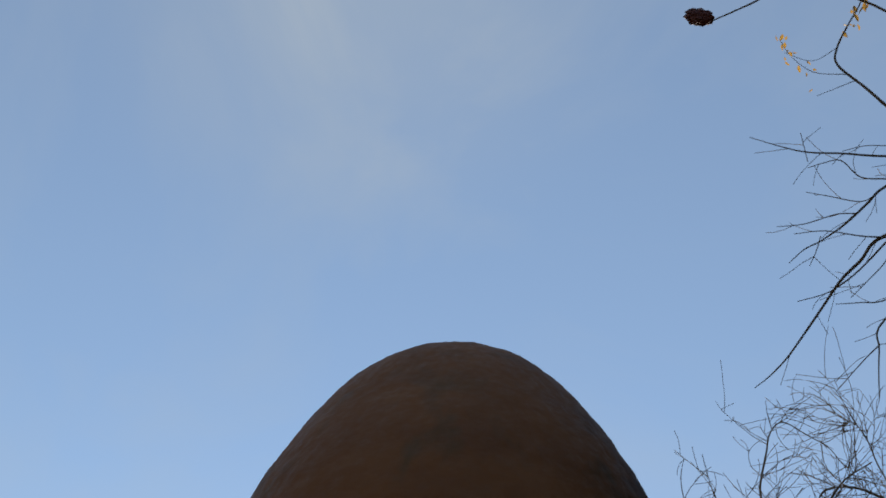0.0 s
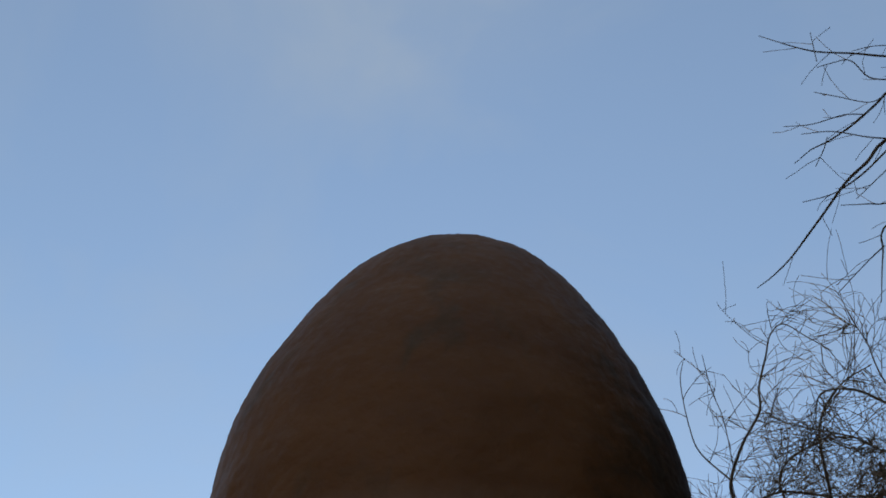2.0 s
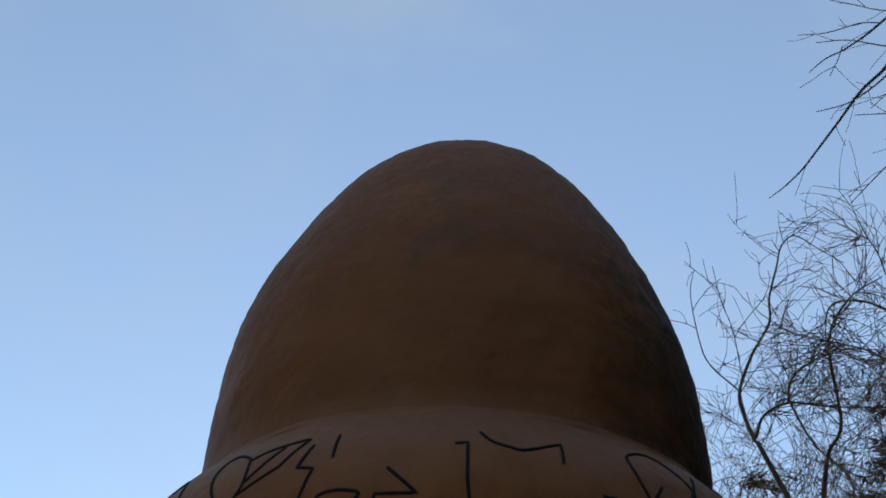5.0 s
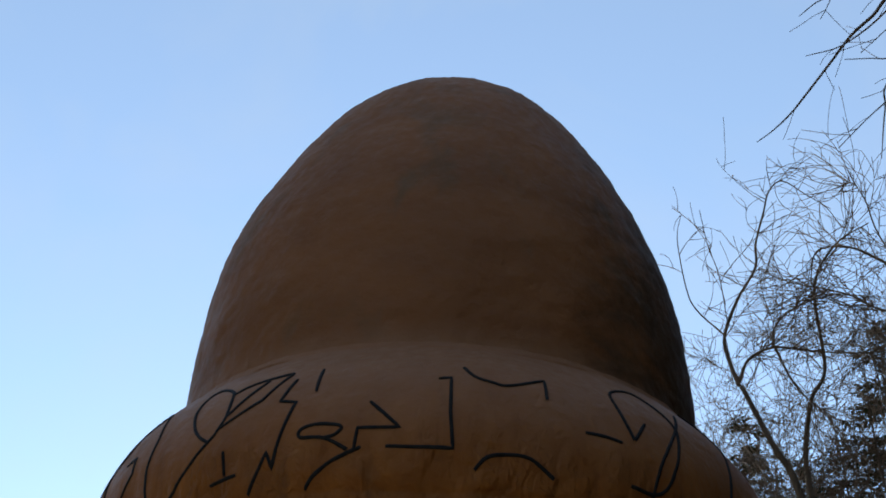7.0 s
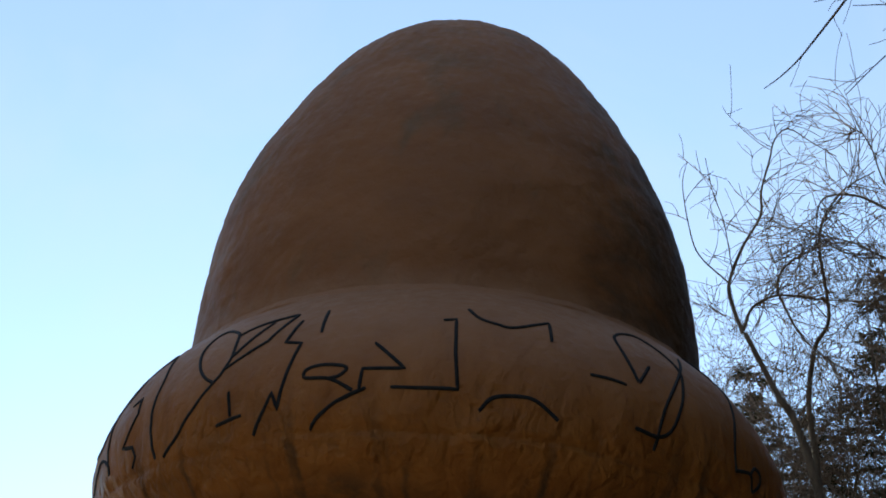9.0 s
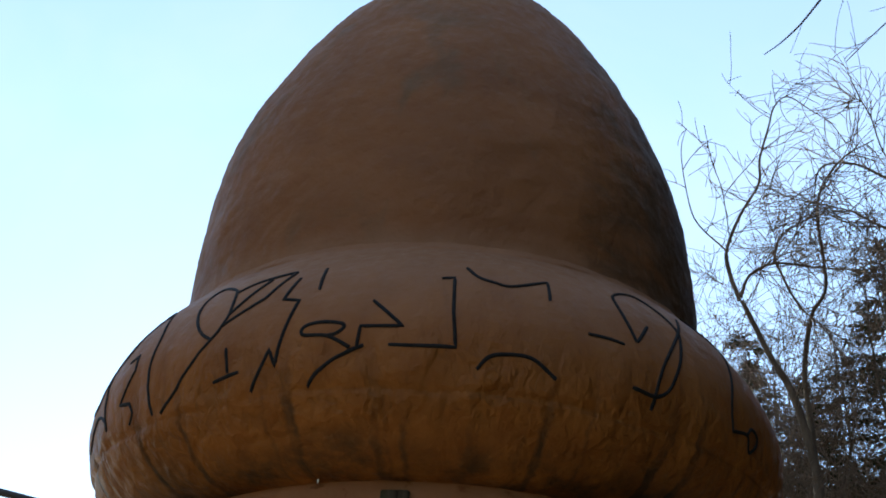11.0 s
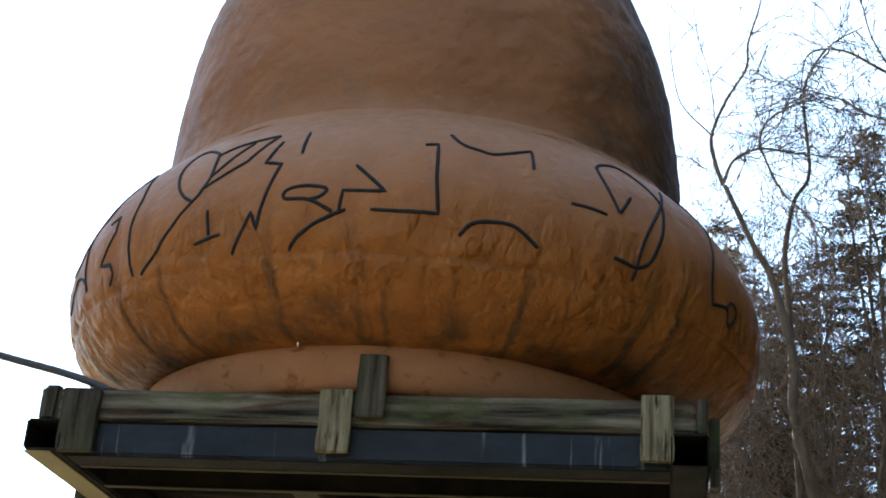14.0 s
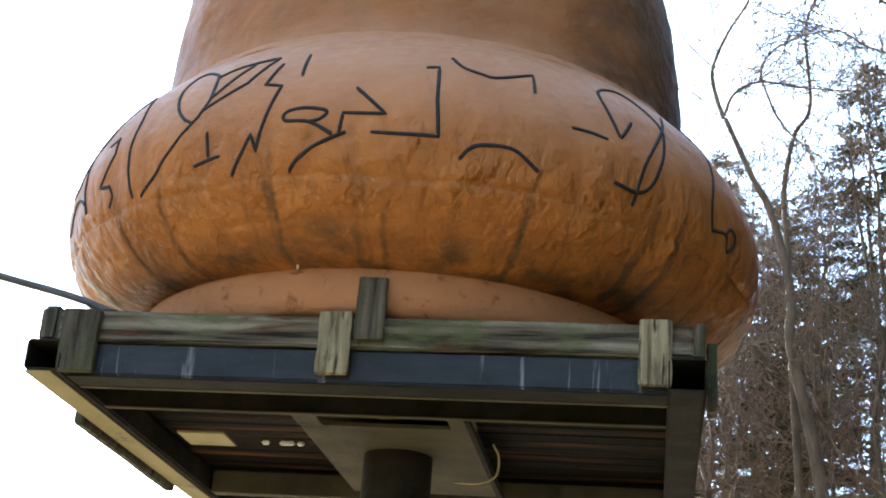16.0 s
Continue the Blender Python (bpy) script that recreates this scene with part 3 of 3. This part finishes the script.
def branch_off(acc, pts, radii, length, level, rng, bend=0.25, lift=0.04, twig=0.006, spread=(30, 65), child=(4, 6), low=0.25, high=0.98):
    for _ in range(rng.randint(*child)):
        f = rng.uniform(low, high)
        i = f * (len(pts) - 1)
        k = min(int(i), len(pts) - 2)
        q = pts[k].lerp(pts[k + 1], i - k)
        along = (pts[k + 1] - pts[k]).normalized()
        side = along.cross(Vector((rng.gauss(0, 1), rng.gauss(0, 1), rng.gauss(0, 1)))).normalized()
        a = radians(rng.uniform(*spread))
        d2 = along * math.cos(a) + side * math.sin(a)
        grow(acc, q, d2, length * rng.uniform(0.42, 0.78) * (1.15 - 0.5 * f), max(twig, radii[k] * rng.uniform(0.4, 0.6)), level - 1, rng, bend, lift, twig, spread, child)


def vine(acc, p, d, length, r, rng, level=1):
    """A long wiry shoot that arcs over in one sweep, with a few shorter ones on it."""
    seg = max(6, int(length / 0.13))
    axis = d.cross(Vector((rng.gauss(0, 1), rng.gauss(0, 1), rng.gauss(0, 1)))).normalized()
    turn = radians(rng.uniform(8, 75)) / seg
    pts, radii = [p.copy()], [r]
    for i in range(seg):
        d = (Matrix.Rotation(turn, 3, axis) @ d + Vector((rng.gauss(0, 0.05), rng.gauss(0, 0.05), rng.gauss(0, 0.05) - 0.012))).normalized()
        p = p + d * (length / seg)
        pts.append(p.copy())
        radii.append(max(0.0055, r * (1 - 0.7 * (i + 1) / seg)))
    tube(acc, pts, radii, 3)
    if level > 0:
        vines_on(acc, pts, rng.randint(2, 4), (length * 0.3, length * 0.65), max(0.0054, r * 0.75), rng, level - 1)


def vines_on(acc, pts, count, lengths, r, rng, level=1, low=0.1, high=0.97, spread=(20, 70)):
    for _ in range(count):
        i = rng.uniform(low, high) * (len(pts) - 1)
        k = min(int(i), len(pts) - 2)
        along = (pts[k + 1] - pts[k]).normalized()
        side = along.cross(Vector((rng.gauss(0, 0.5), rng.gauss(0, 1), rng.gauss(0, 0.5)))).normalized()
        a = radians(rng.uniform(*spread))
        vine(acc, pts[k].lerp(pts[k + 1], i - k), along * math.cos(a) + side * math.sin(a), rng.uniform(*lengths), r, rng, level)


BARE = "bare grey-brown winter tree with wiry tangled twigs"


def bare_tree(x, y, height, seed, lean=(0.0, 0.0), limbs=9, level=3, radius=0.11, first=0.3):
    """A leafless tree: trunk and a crown of limbs and twigs."""
    rng = random.Random(seed)
    tree = thing("bare_tree", (x, y, 0), BARE, "tree", "bare trees of the wood")
    way = [Vector((x, y, -0.1))]
    n = 12
    for i in range(1, n + 1):
        f = i / n
        way.append(Vector((x + lean[0] * f + 0.12 * rng.gauss(0, 1), y + lean[1] * f + 0.12 * rng.gauss(0, 1), height * 0.92 * f)))
    radii = [radius * (1 - 0.88 * i / n) for i in range(n + 1)]
    stem, crown = ([], []), ([], [])
    tube(stem, way, radii, 8)
    for k in range(limbs):
        f = first + (0.98 - first) * (k + rng.random()) / limbs
        i = f * n
        j = min(int(i), n - 1)
        q = way[j].lerp(way[j + 1], i - j)
        a = rng.uniform(0, 2 * math.pi)
        up = rng.uniform(0.35, 1.1)
        d = Vector((math.cos(a), math.sin(a), up)).normalized()
        grow(crown, q, d, height * rng.uniform(0.16, 0.28) * (1.15 - 0.5 * f), radii[j] * 0.55, level, rng, 0.28, 0.03)
    mesh_object("trunk", stem[0], stem[1], M_BARK, tree, smooth=True)
    mesh_object("crown", crown[0], crown[1], M_TWIG, tree)
    return tree


def forked_tree():
    """The leaning tree beside the acorn, with a fork and one long arched limb."""
    rng = random.Random(21)
    tree = thing("bare_tree", (4.6, 16.4, 0), "leaning bare tree with a fork and a long arched limb", "tree", "bare trees of the wood")
    stem, crown = ([], []), ([], [])
    way = spline([(4.6, 16.4, -0.1), (3.75, 16.2, 6.4), (3.29, 16.0, 8.76), (3.30, 16.0, 9.64), (3.01, 16.0, 11.02), (2.72, 16.0, 11.64), (2.29, 16.0, 12.71)], 6)
    tube(stem, way, [0.11 - 0.072 * i / (len(way) - 1) for i in range(len(way))], 10)
    # heights and places of the limbs in one upright plane, with the girth at both ends and the count of shoots
    limbs = [
        ([(2.25, 12.72), (2.08, 13.37), (2.10, 13.75), (2.34, 14.36), (2.67, 14.96), (2.71, 15.45), (2.89, 16.09), (3.01, 16.52), (3.26, 16.73), (3.65, 16.41), (4.04, 16.09)], 0.036, 0.006, 15),
        ([(2.06, 13.68), (1.64, 14.29), (1.48, 14.75), (1.37, 15.75), (1.46, 16.27)], 0.016, 0.006, 3),
        ([(2.14, 13.89), (2.04, 14.72), (1.89, 15.29), (1.78, 16.05)], 0.010, 0.006, 4),
        ([(2.27, 12.78), (2.44, 13.19), (2.87, 13.40), (3.46, 13.31), (4.23, 13.24), (4.9, 13.3)], 0.030, 0.008, 26),
        ([(2.87, 13.40), (2.90, 13.83), (3.13, 14.15), (3.54, 14.37), (4.01, 14.48), (4.7, 14.4)], 0.026, 0.006, 27),
        ([(2.90, 13.83), (2.74, 14.34), (2.71, 14.82)], 0.010, 0.005, 6),
        ([(2.89, 13.37), (3.13, 12.74), (3.48, 12.29), (4.1, 11.8)], 0.022, 0.008, 12),
        ([(5.3, 14.4), (4.83, 15.61), (4.66, 16.41), (4.46, 16.76), (4.20, 16.52)], 0.018, 0.006, 26),
        ([(5.3, 14.6), (4.74, 14.85), (4.24, 15.15), (3.72, 15.11), (3.57, 14.64), (3.51, 13.96)], 0.030, 0.006, 34),
        ([(5.3, 13.8), (4.66, 14.04), (4.22, 14.33), (3.78, 14.49), (3.22, 14.65), (2.78, 14.89)], 0.022, 0.006, 30),
    ]
    for k, (pts, r0, r1, count) in enumerate(limbs):
        w = spline([(px, 16.0 + 0.25 * math.sin(2.1 * k) * (j > 0), pz) for j, (px, pz) in enumerate(pts)], 5)
        tube(crown, w, [r0 + (r1 - r0) * i / (len(w) - 1) for i in range(len(w))], 6)
        vines_on(crown, w, count, (0.5, 1.6), 0.0098, rng, 1)
    vines_on(crown, way, 26, (0.8, 2.4), 0.009, rng, 1, 0.42, 0.99, (35, 80))
    mesh_object("trunk", stem[0], stem[1], M_BARK, tree, smooth=True)
    mesh_object("crown", crown[0], crown[1], M_TWIG, tree)
    # the darker crooked stem behind it
    tree = thing("bare_tree", (3.4, 17.0, 0), "thin dark crooked bare tree", "tree", "bare trees of the wood")
    stem, crown = ([], []), ([], [])
    way = spline([(3.45, 17.0, -0.1), (3.5, 17.0, 5.0), (3.38, 17.0, 9.09), (3.34, 17.0, 10.89), (3.30, 17.0, 11.88), (3.48, 17.0, 12.90), (3.76, 17.0, 13.50), (3.72, 17.0, 15.1), (4.18, 17.0, 15.98), (4.8, 17.0, 16.4)], 6)
    rad = [0.075 - 0.065 * i / (len(way) - 1) for i in range(len(way))]
    tube(stem, way, rad, 8)
    vines_on(crown, way, 30, (0.9, 2.6), 0.009, rng, 1, 0.45, 0.98, (30, 75))
    mesh_object("trunk", stem[0], stem[1], M_BARK, tree, smooth=True)
    mesh_object("crown", crown[0], crown[1], M_TWIG, tree)


forked_tree()


def conifer(x, y, height, reach, seed, bottom=0.2, coarse=1.0):
    """A thin spruce: whorls of drooping limbs with needle sprays."""
    rng = random.Random(seed)
    tree = thing("spruce_tree", (x, y, 0), "ragged dark green spruce, in the wood or added unseen for shade", "tree", "spruces of the wood")
    stem, crown = ([], []), ([], [])
    n = 14
    way = [Vector((x + 0.05 * rng.gauss(0, 1), y + 0.05 * rng.gauss(0, 1), -0.1 + (height + 0.1) * i / n)) for i in range(n + 1)]
    tube(stem, way, [0.16 * (1 - 0.95 * i / n) for i in range(n + 1)], 8)
    verts, faces = crown
    z = height * bottom
    while z < height - 0.1:
        f = (height - z) / (height * (1 - bottom))
        for k in range(rng.randint(4, 6)):
            if rng.random() < 0.12:
                continue
            a = rng.uniform(0, 2 * math.pi)
            out = Vector((math.cos(a), math.sin(a), 0))
            length = reach * (0.12 + 0.88 * f ** 0.8) * rng.uniform(0.55, 1.15)
            pts = [Vector((x, y, z)) + out * length * s + Vector((0, 0, length * (0.16 * s - 0.34 * s * s + 0.12 * s ** 3))) for s in (0, 0.25, 0.5, 0.75, 1.0)]
            tube(stem, pts, [0.022, 0.017, 0.012, 0.008, 0.004], 3)
            m = max(5, int(length / (0.070 * coarse)))
            side0 = Vector((-out.y, out.x, 0))
            for j in range(m):
                s = 0.15 + 0.85 * (j + rng.random()) / m
                i = min(int(s * 4), 3)
                q = pts[i].lerp(pts[i + 1], s * 4 - i)
                for sgn in (-1, 1):
                    d = (out * rng.uniform(0.3, 0.9) + side0 * sgn * rng.uniform(0.4, 1.0) + Vector((0, 0, rng.uniform(-0.5, 0.15)))).normalized()
                    w = coarse * rng.uniform(0.14, 0.40) * (1.15 - 0.5 * s)
                    u = d.cross(Vector((0, 0, 1))).normalized() * rng.uniform(0.016, 0.035) * coarse
                    v = d.cross(u).normalized() * rng.uniform(0.016, 0.03)
                    b = len(verts)
                    mid = q + d * w * 0.45 - v
                    verts.extend((q, mid + u * 1.5, q + d * w, mid - u * 1.5))
                    faces.extend(((b, b + 1, b + 2), (b, b + 2, b + 3)))
        z += rng.uniform(0.16, 0.34) * min(coarse, 1.1)
    mesh_object("trunk", stem[0], stem[1], M_BARK, tree, smooth=True)
    mesh_object("crown", crown[0], crown[1], M_NEEDLE, tree)
    return tree


# the last three are added, hidden behind the acorn, to shade the ground
for x, y, h, reach, seed in ((6.05, 26.0, 19.3, 2.6, 31), (2.75, 26.0, 17.0, 2.0, 32), (1.7, 30.0, 17.0, 2.3, 33), (4.4, 31.0, 17.0, 2.4, 34), (8.2, 29.0, 19.0, 2.8, 35),
                             (4.9, 27.0, 14.2, 2.0, 37), (4.33, 28.0, 16.9, 2.0, 38), (3.3, 24.0, 12.6, 1.7, 43), (0.9, 16.5, 10.6, 2.2, 40), (-0.6, 15.5, 10.2, 2.2, 41), (-2.4, 17.0, 10.4, 2.2, 42)):
    conifer(x, y, h, reach, seed, 0.2 if y < 20 else 0.56)
shade_spruce = conifer(12.0, -2.0, 19.0, 3.0, 50, 0.08, 2.2)
# unseen spruces added beside and behind, keeping skylight off the acorn
for k in range(34):
    a = radians(52 + 7.4 * k)
    if k > 14 and k % 3 == 0:
        continue
    r = (10.5 if k < 12 else 14.5) + 3.5 * ((k * 7) % 5) / 5
    copy_thing(shade_spruce, pose(1 + r * math.sin(a), r * math.cos(a) - 1, 0, 0, 0, 47 * k))
for k in range(22):
    a = radians(44 + 4.4 * k)
    r = 8.6 + 1.6 * ((k * 3) % 4) / 4
    copy_thing(shade_spruce, pose(1.5 + r * math.sin(a), r * math.cos(a) - 1, 0, 0, 0, 71 * k))

# further unseen spruces right of the view, blocking the bright horizon
for k in range(14):
    a = radians(17 + 2.2 * k)
    r = 21 + 6 * ((k * 3) % 5) / 5
    copy_thing(shade_spruce, pose(1.3 + r * math.sin(a), r * math.cos(a) - 6, 0, 0, 0, 33 * k))
# unseen arc added behind to darken the acorn's right side
for k in range(10):
    a = radians(96 + 6.0 * k)
    copy_thing(shade_spruce, pose(1.5 + 9.6 * math.sin(a), 9.6 * math.cos(a) - 4.5, 0, 0, 0, 59 * k))
# unseen screen against light from the back right
for k, (x, y) in enumerate(((9.6, 9.4), (11.0, 12.2), (10.8, 15.2), (12.6, 18.0), (12.4, 9.8))):
    copy_thing(shade_spruce, pose(x, y, 0, 0, 0, 83 * k))

for k, (x, y, h, lx) in enumerate(((4.9, 17.5, 15.3, -0.3), (5.8, 19.0, 16.8, -0.8), (2.4, 20.5, 14.2, -0.5), (3.9, 21.0, 15.8, 0.3), (1.6, 23.0, 13.6, 0.2),
                                   (6.6, 22.0, 17.8, -0.6), (3.0, 24.0, 15.6, 0.4), (4.9, 25.0, 17.0, -0.4), (7.6, 24.5, 20.0, -0.3), (2.2, 33.0, 16.5, 0.3),
                                   (3.6, 34.0, 17.5, -0.4), (5.2, 35.0, 18.5, 0.2), (6.9, 34.0, 20.0, 0.2), (1.0, 36.0, 16.0, 0.3))):
    bare_tree(x, y, h, 60 + k, (lx, 0.0), limbs=12, level=3, radius=0.085 + 0.015 * (k % 3), first=0.25)

# younger, lower growth that fills the wood's edge
for k in range(25):
    rng = random.Random(300 + k)
    y = 17.8 + 1.3 * (k % 17) + 3.6 * (k // 17)
    x = 1.9 + (k * 0.618 % 1) * (0.155 * (y + 6) - 0.6)
    bare_tree(x, y, (0.46 + 0.12 * (k // 17)) * (y + 6) * rng.uniform(0.8, 1.05), 400 + k, (rng.uniform(-1.2, 0.8), 0.0), limbs=13, level=2, radius=0.05, first=0.55 + 0.1 * (k // 17))


def sapling(x, y, height, seed):
    """A slim straight young stem with a few upright shoots."""
    rng = random.Random(seed)
    tree = thing("sapling", (x, y, 0), "slim grey-brown bare sapling in the wood", "tree", "saplings of the wood")
    stem, crown = ([], []), ([], [])
    lean = rng.gauss(0, 0.07)
    way = spline([(x + lean * h + rng.gauss(0, 0.10), y + rng.gauss(0, 0.1), h) for h in [-0.1] + [height * k / 6 for k in range(1, 7)]], 4)
    r = rng.uniform(0.025, 0.055)
    tube(stem, way, [r - (r - 0.008) * i / (len(way) - 1) for i in range(len(way))], 6)
    vines_on(crown, way, 9, (0.7, 2.2), 0.009, rng, 1, 0.4, 0.98, (18, 50))
    mesh_object("trunk", stem[0], stem[1], M_BARK, tree, smooth=True)
    mesh_object("crown", crown[0], crown[1], M_TWIG, tree)


for k in range(16):
    y = 18.5 + 0.9 * k
    x = 1.9 + (k * 0.618 % 1) * (0.19 * (y + 6) - 1.0)
    sapling(x, y, (0.40 + 0.16 * (k * 0.414 % 1)) * (y + 6), 700 + k)


def overhanging_tree():
    """The near tree whose outer limbs reach into the sky beside the acorn."""
    rng = random.Random(77)
    tree = thing("bare_tree", (7.2, 8.4, 0), "near bare tree with long limbs reaching out over the clearing", "tree", "bare trees of the wood")
    stem, crown = ([], []), ([], [])
    way = spline([(7.2, 8.4, -0.1), (7.1, 8.3, 5), (6.9, 8.2, 10), (6.8, 8.1, 15), (6.9, 8.0, 18.5)], 6)
    tube(stem, way, [0.19 - 0.15 * i / (len(way) - 1) for i in range(len(way))], 10)
    limbs = [
        ([(2.32, 11.84), (2.52, 12.00), (2.74, 12.23), (2.94, 12.50), (3.24, 12.92), (3.53, 13.33), (3.81, 13.61), (4.19, 13.99), (5.4, 14.2), (6.9, 13.2)], 0.034),
        ([(2.99, 13.16), (3.33, 13.24), (3.54, 13.36), (3.81, 13.58), (4.17, 13.88)], 0.017),
        ([(2.95, 13.66), (3.17, 13.86), (3.40, 13.98), (3.74, 14.23), (4.05, 14.55), (4.34, 14.82), (5.2, 15.2), (6.85, 14.4)], 0.028),
        ([(3.07, 14.06), (3.45, 14.06), (3.86, 13.92), (4.19, 13.95)], 0.013),
        ([(2.89, 14.36), (3.24, 14.36), (3.65, 14.47), (3.90, 14.45)], 0.011),
        ([(3.34, 14.94), (3.61, 14.83), (3.99, 14.68), (4.20, 14.70)], 0.010),
        ([(3.40, 15.20), (3.58, 15.25), (3.83, 15.27), (4.04, 15.02), (4.36, 14.94)], 0.013),
        ([(2.73, 15.88), (3.14, 15.63), (3.44, 15.49), (3.88, 15.40), (4.43, 15.34), (5.5, 15.2), (6.85, 14.4)], 0.026),
        ([(3.42, 16.03), (3.43, 15.75), (3.44, 15.49)], 0.007),
        ([(3.89, 15.56), (4.20, 15.57), (4.60, 15.50)], 0.009),
        ([(3.40, 12.88), (3.69, 12.87), (4.01, 12.97), (4.6, 13.3)], 0.012),
        ([(3.61, 13.04), (3.86, 13.29), (4.12, 13.59), (4.3, 14.0)], 0.010),
        ([(3.70, 11.60), (3.82, 12.30), (3.98, 12.78), (5.2, 13.6), (6.9, 12.8)], 0.028),
        ([(3.22, 11.68), (3.60, 12.09), (3.82, 12.30)], 0.011),
        ([(3.18, 13.51), (3.30, 13.75), (3.38, 13.97)], 0.008),
    ]
    for k, (pts, r0) in enumerate(limbs):
        m = len(pts) - 1
        w = spline([(px, 8.0 + (0.12 * math.sin(1.7 * k) if px < 4 else 0.0), pz) for px, pz in pts], 5)
        tube(crown, w, [0.005 + (r0 * 0.85 - 0.005) * (i / (len(w) - 1)) ** 0.9 for i in range(len(w))], 6)
        for _ in range(m if k else 4):
            i = rng.uniform(0.2, 0.9) * (len(w) - 1)
            j = int(i)
            back = (w[j] - w[j + 1]).normalized()
            side = back.cross(Vector((rng.gauss(0, 0.4), rng.gauss(0, 1), rng.gauss(0, 0.4)))).normalized()
            a = radians(rng.uniform(25, 60))
            grow(crown, w[j], back * math.cos(a) + side * math.sin(a), rng.uniform(0.2, 0.6), 0.0058, 0, rng, 0.22, -0.01, 0.0042)
    mesh_object("trunk", stem[0], stem[1], M_BARK, tree, smooth=True)
    mesh_object("crown", crown[0], crown[1], M_TWIG, tree)

    tree = thing("autumn_tree", (6.6, 5.6, 0), "slim near tree keeping a few yellow leaves on thin twigs", "tree")
    stem, crown = ([], []), ([], [])
    way = spline([(6.6, 5.6, -0.1), (6.5, 5.7, 5), (6.2, 5.8, 10), (5.6, 5.9, 12.5), (4.6, 6.0, 13.7), (4.13, 6.0, 14.24)], 6)
    tube(stem, way, [0.11 - 0.09 * i / (len(way) - 1) for i in range(len(way))], 8)
    tips = [
        ([(4.13, 6.0, 14.24), (3.95, 6.0, 14.58), (3.70, 6.0, 15.02), (3.74, 6.0, 15.32), (3.93, 6.0, 15.71), (4.12, 6.0, 16.05), (4.28, 6.0, 16.46)], 0.02, 0.006),
        ([(3.81, 6.0, 14.83), (3.41, 6.0, 14.94), (3.19, 6.0, 15.26), (3.09, 6.0, 15.60)], 0.006, 0.003),
        ([(3.87, 6.0, 14.72), (3.39, 6.0, 14.53)], 0.006, 0.003),
        ([(3.74, 6.0, 15.32), (3.42, 6.0, 15.14), (3.12, 6.0, 15.34)], 0.005, 0.003),
        ([(5.6, 5.9, 12.5), (4.7, 5.4, 14.6), (3.22, 5.0, 15.53), (2.82, 5.0, 15.21), (2.58, 5.0, 15.08), (2.24, 5.0, 14.92)], 0.02, 0.009),
    ]
    for pts, r0, r1 in tips:
        w = spline(pts, 5)
        tube(crown, w, [r0 + (r1 - r0) * i / (len(w) - 1) for i in range(len(w))], 6)
    mesh_object("trunk", stem[0], stem[1], M_BARK, tree, smooth=True)
    mesh_object("crown", crown[0], crown[1], M_TWIG, tree)

    def leaf(at, size):
        d = Vector((rng.gauss(0, 0.5), rng.gauss(0, 0.5), -1)).normalized()
        s = d.cross(Vector((rng.gauss(0, 1), rng.gauss(0, 1), 0.2))).normalized()
        u = d.cross(s)
        rows = ((0, 0.05), (0.25, 0.8), (0.5, 1.0), (0.75, 0.7), (1.0, 0.05))
        v, f = [], []
        for t, w in rows:
            c = Vector(at) + d * size * t
            fold = u * size * 0.10 * w
            v += [c - s * size * 0.24 * w + fold, c - u * size * 0.03, c + s * size * 0.24 * w + fold]
        for i in range(4):
            for k in range(2):
                a = i * 3 + k
                f.append((a, a + 1, a + 4, a + 3))
        ob = mesh_object("leaf", v, f, M_LEAF, tree, smooth=True)
        return ob

    spots = [((4.14, 16.08), 8, 0.12), ((3.94, 15.71), 6, 0.10), ((3.11, 15.57), 5, 0.09), ((3.19, 15.29), 5, 0.09), ((3.37, 15.09), 4, 0.07), ((3.41, 14.54), 1, 0.07), ((3.14, 15.35), 3, 0.07)]
    for (x, z), count, size in spots:
        for _ in range(count):
            leaf((x + rng.uniform(-0.10, 0.10), 6.0 + rng.uniform(-0.08, 0.08), z + rng.uniform(-0.12, 0.12)), size * rng.uniform(0.8, 1.2))
    # the upright seed head at a limb's tip
    bm = bmesh.new()
    bmesh.ops.create_icosphere(bm, subdivisions=4, radius=1, matrix=pose(0, 0, 0))
    for v in bm.verts:
        k = 1 + 0.28 * noise.noise(v.co * 3.2) + 0.14 * noise.noise(v.co * 9)
        v.co = Vector((v.co.x * 0.16 * k, v.co.y * 0.09 * k, v.co.z * 0.10 * k - 0.25 * v.co.x * 0.16)) + Vector((2.10, 5.0, 15.01))
    part("seed_head", bm, M_SEED, tree, "shrivelled dark red seed head")


overhanging_tree()
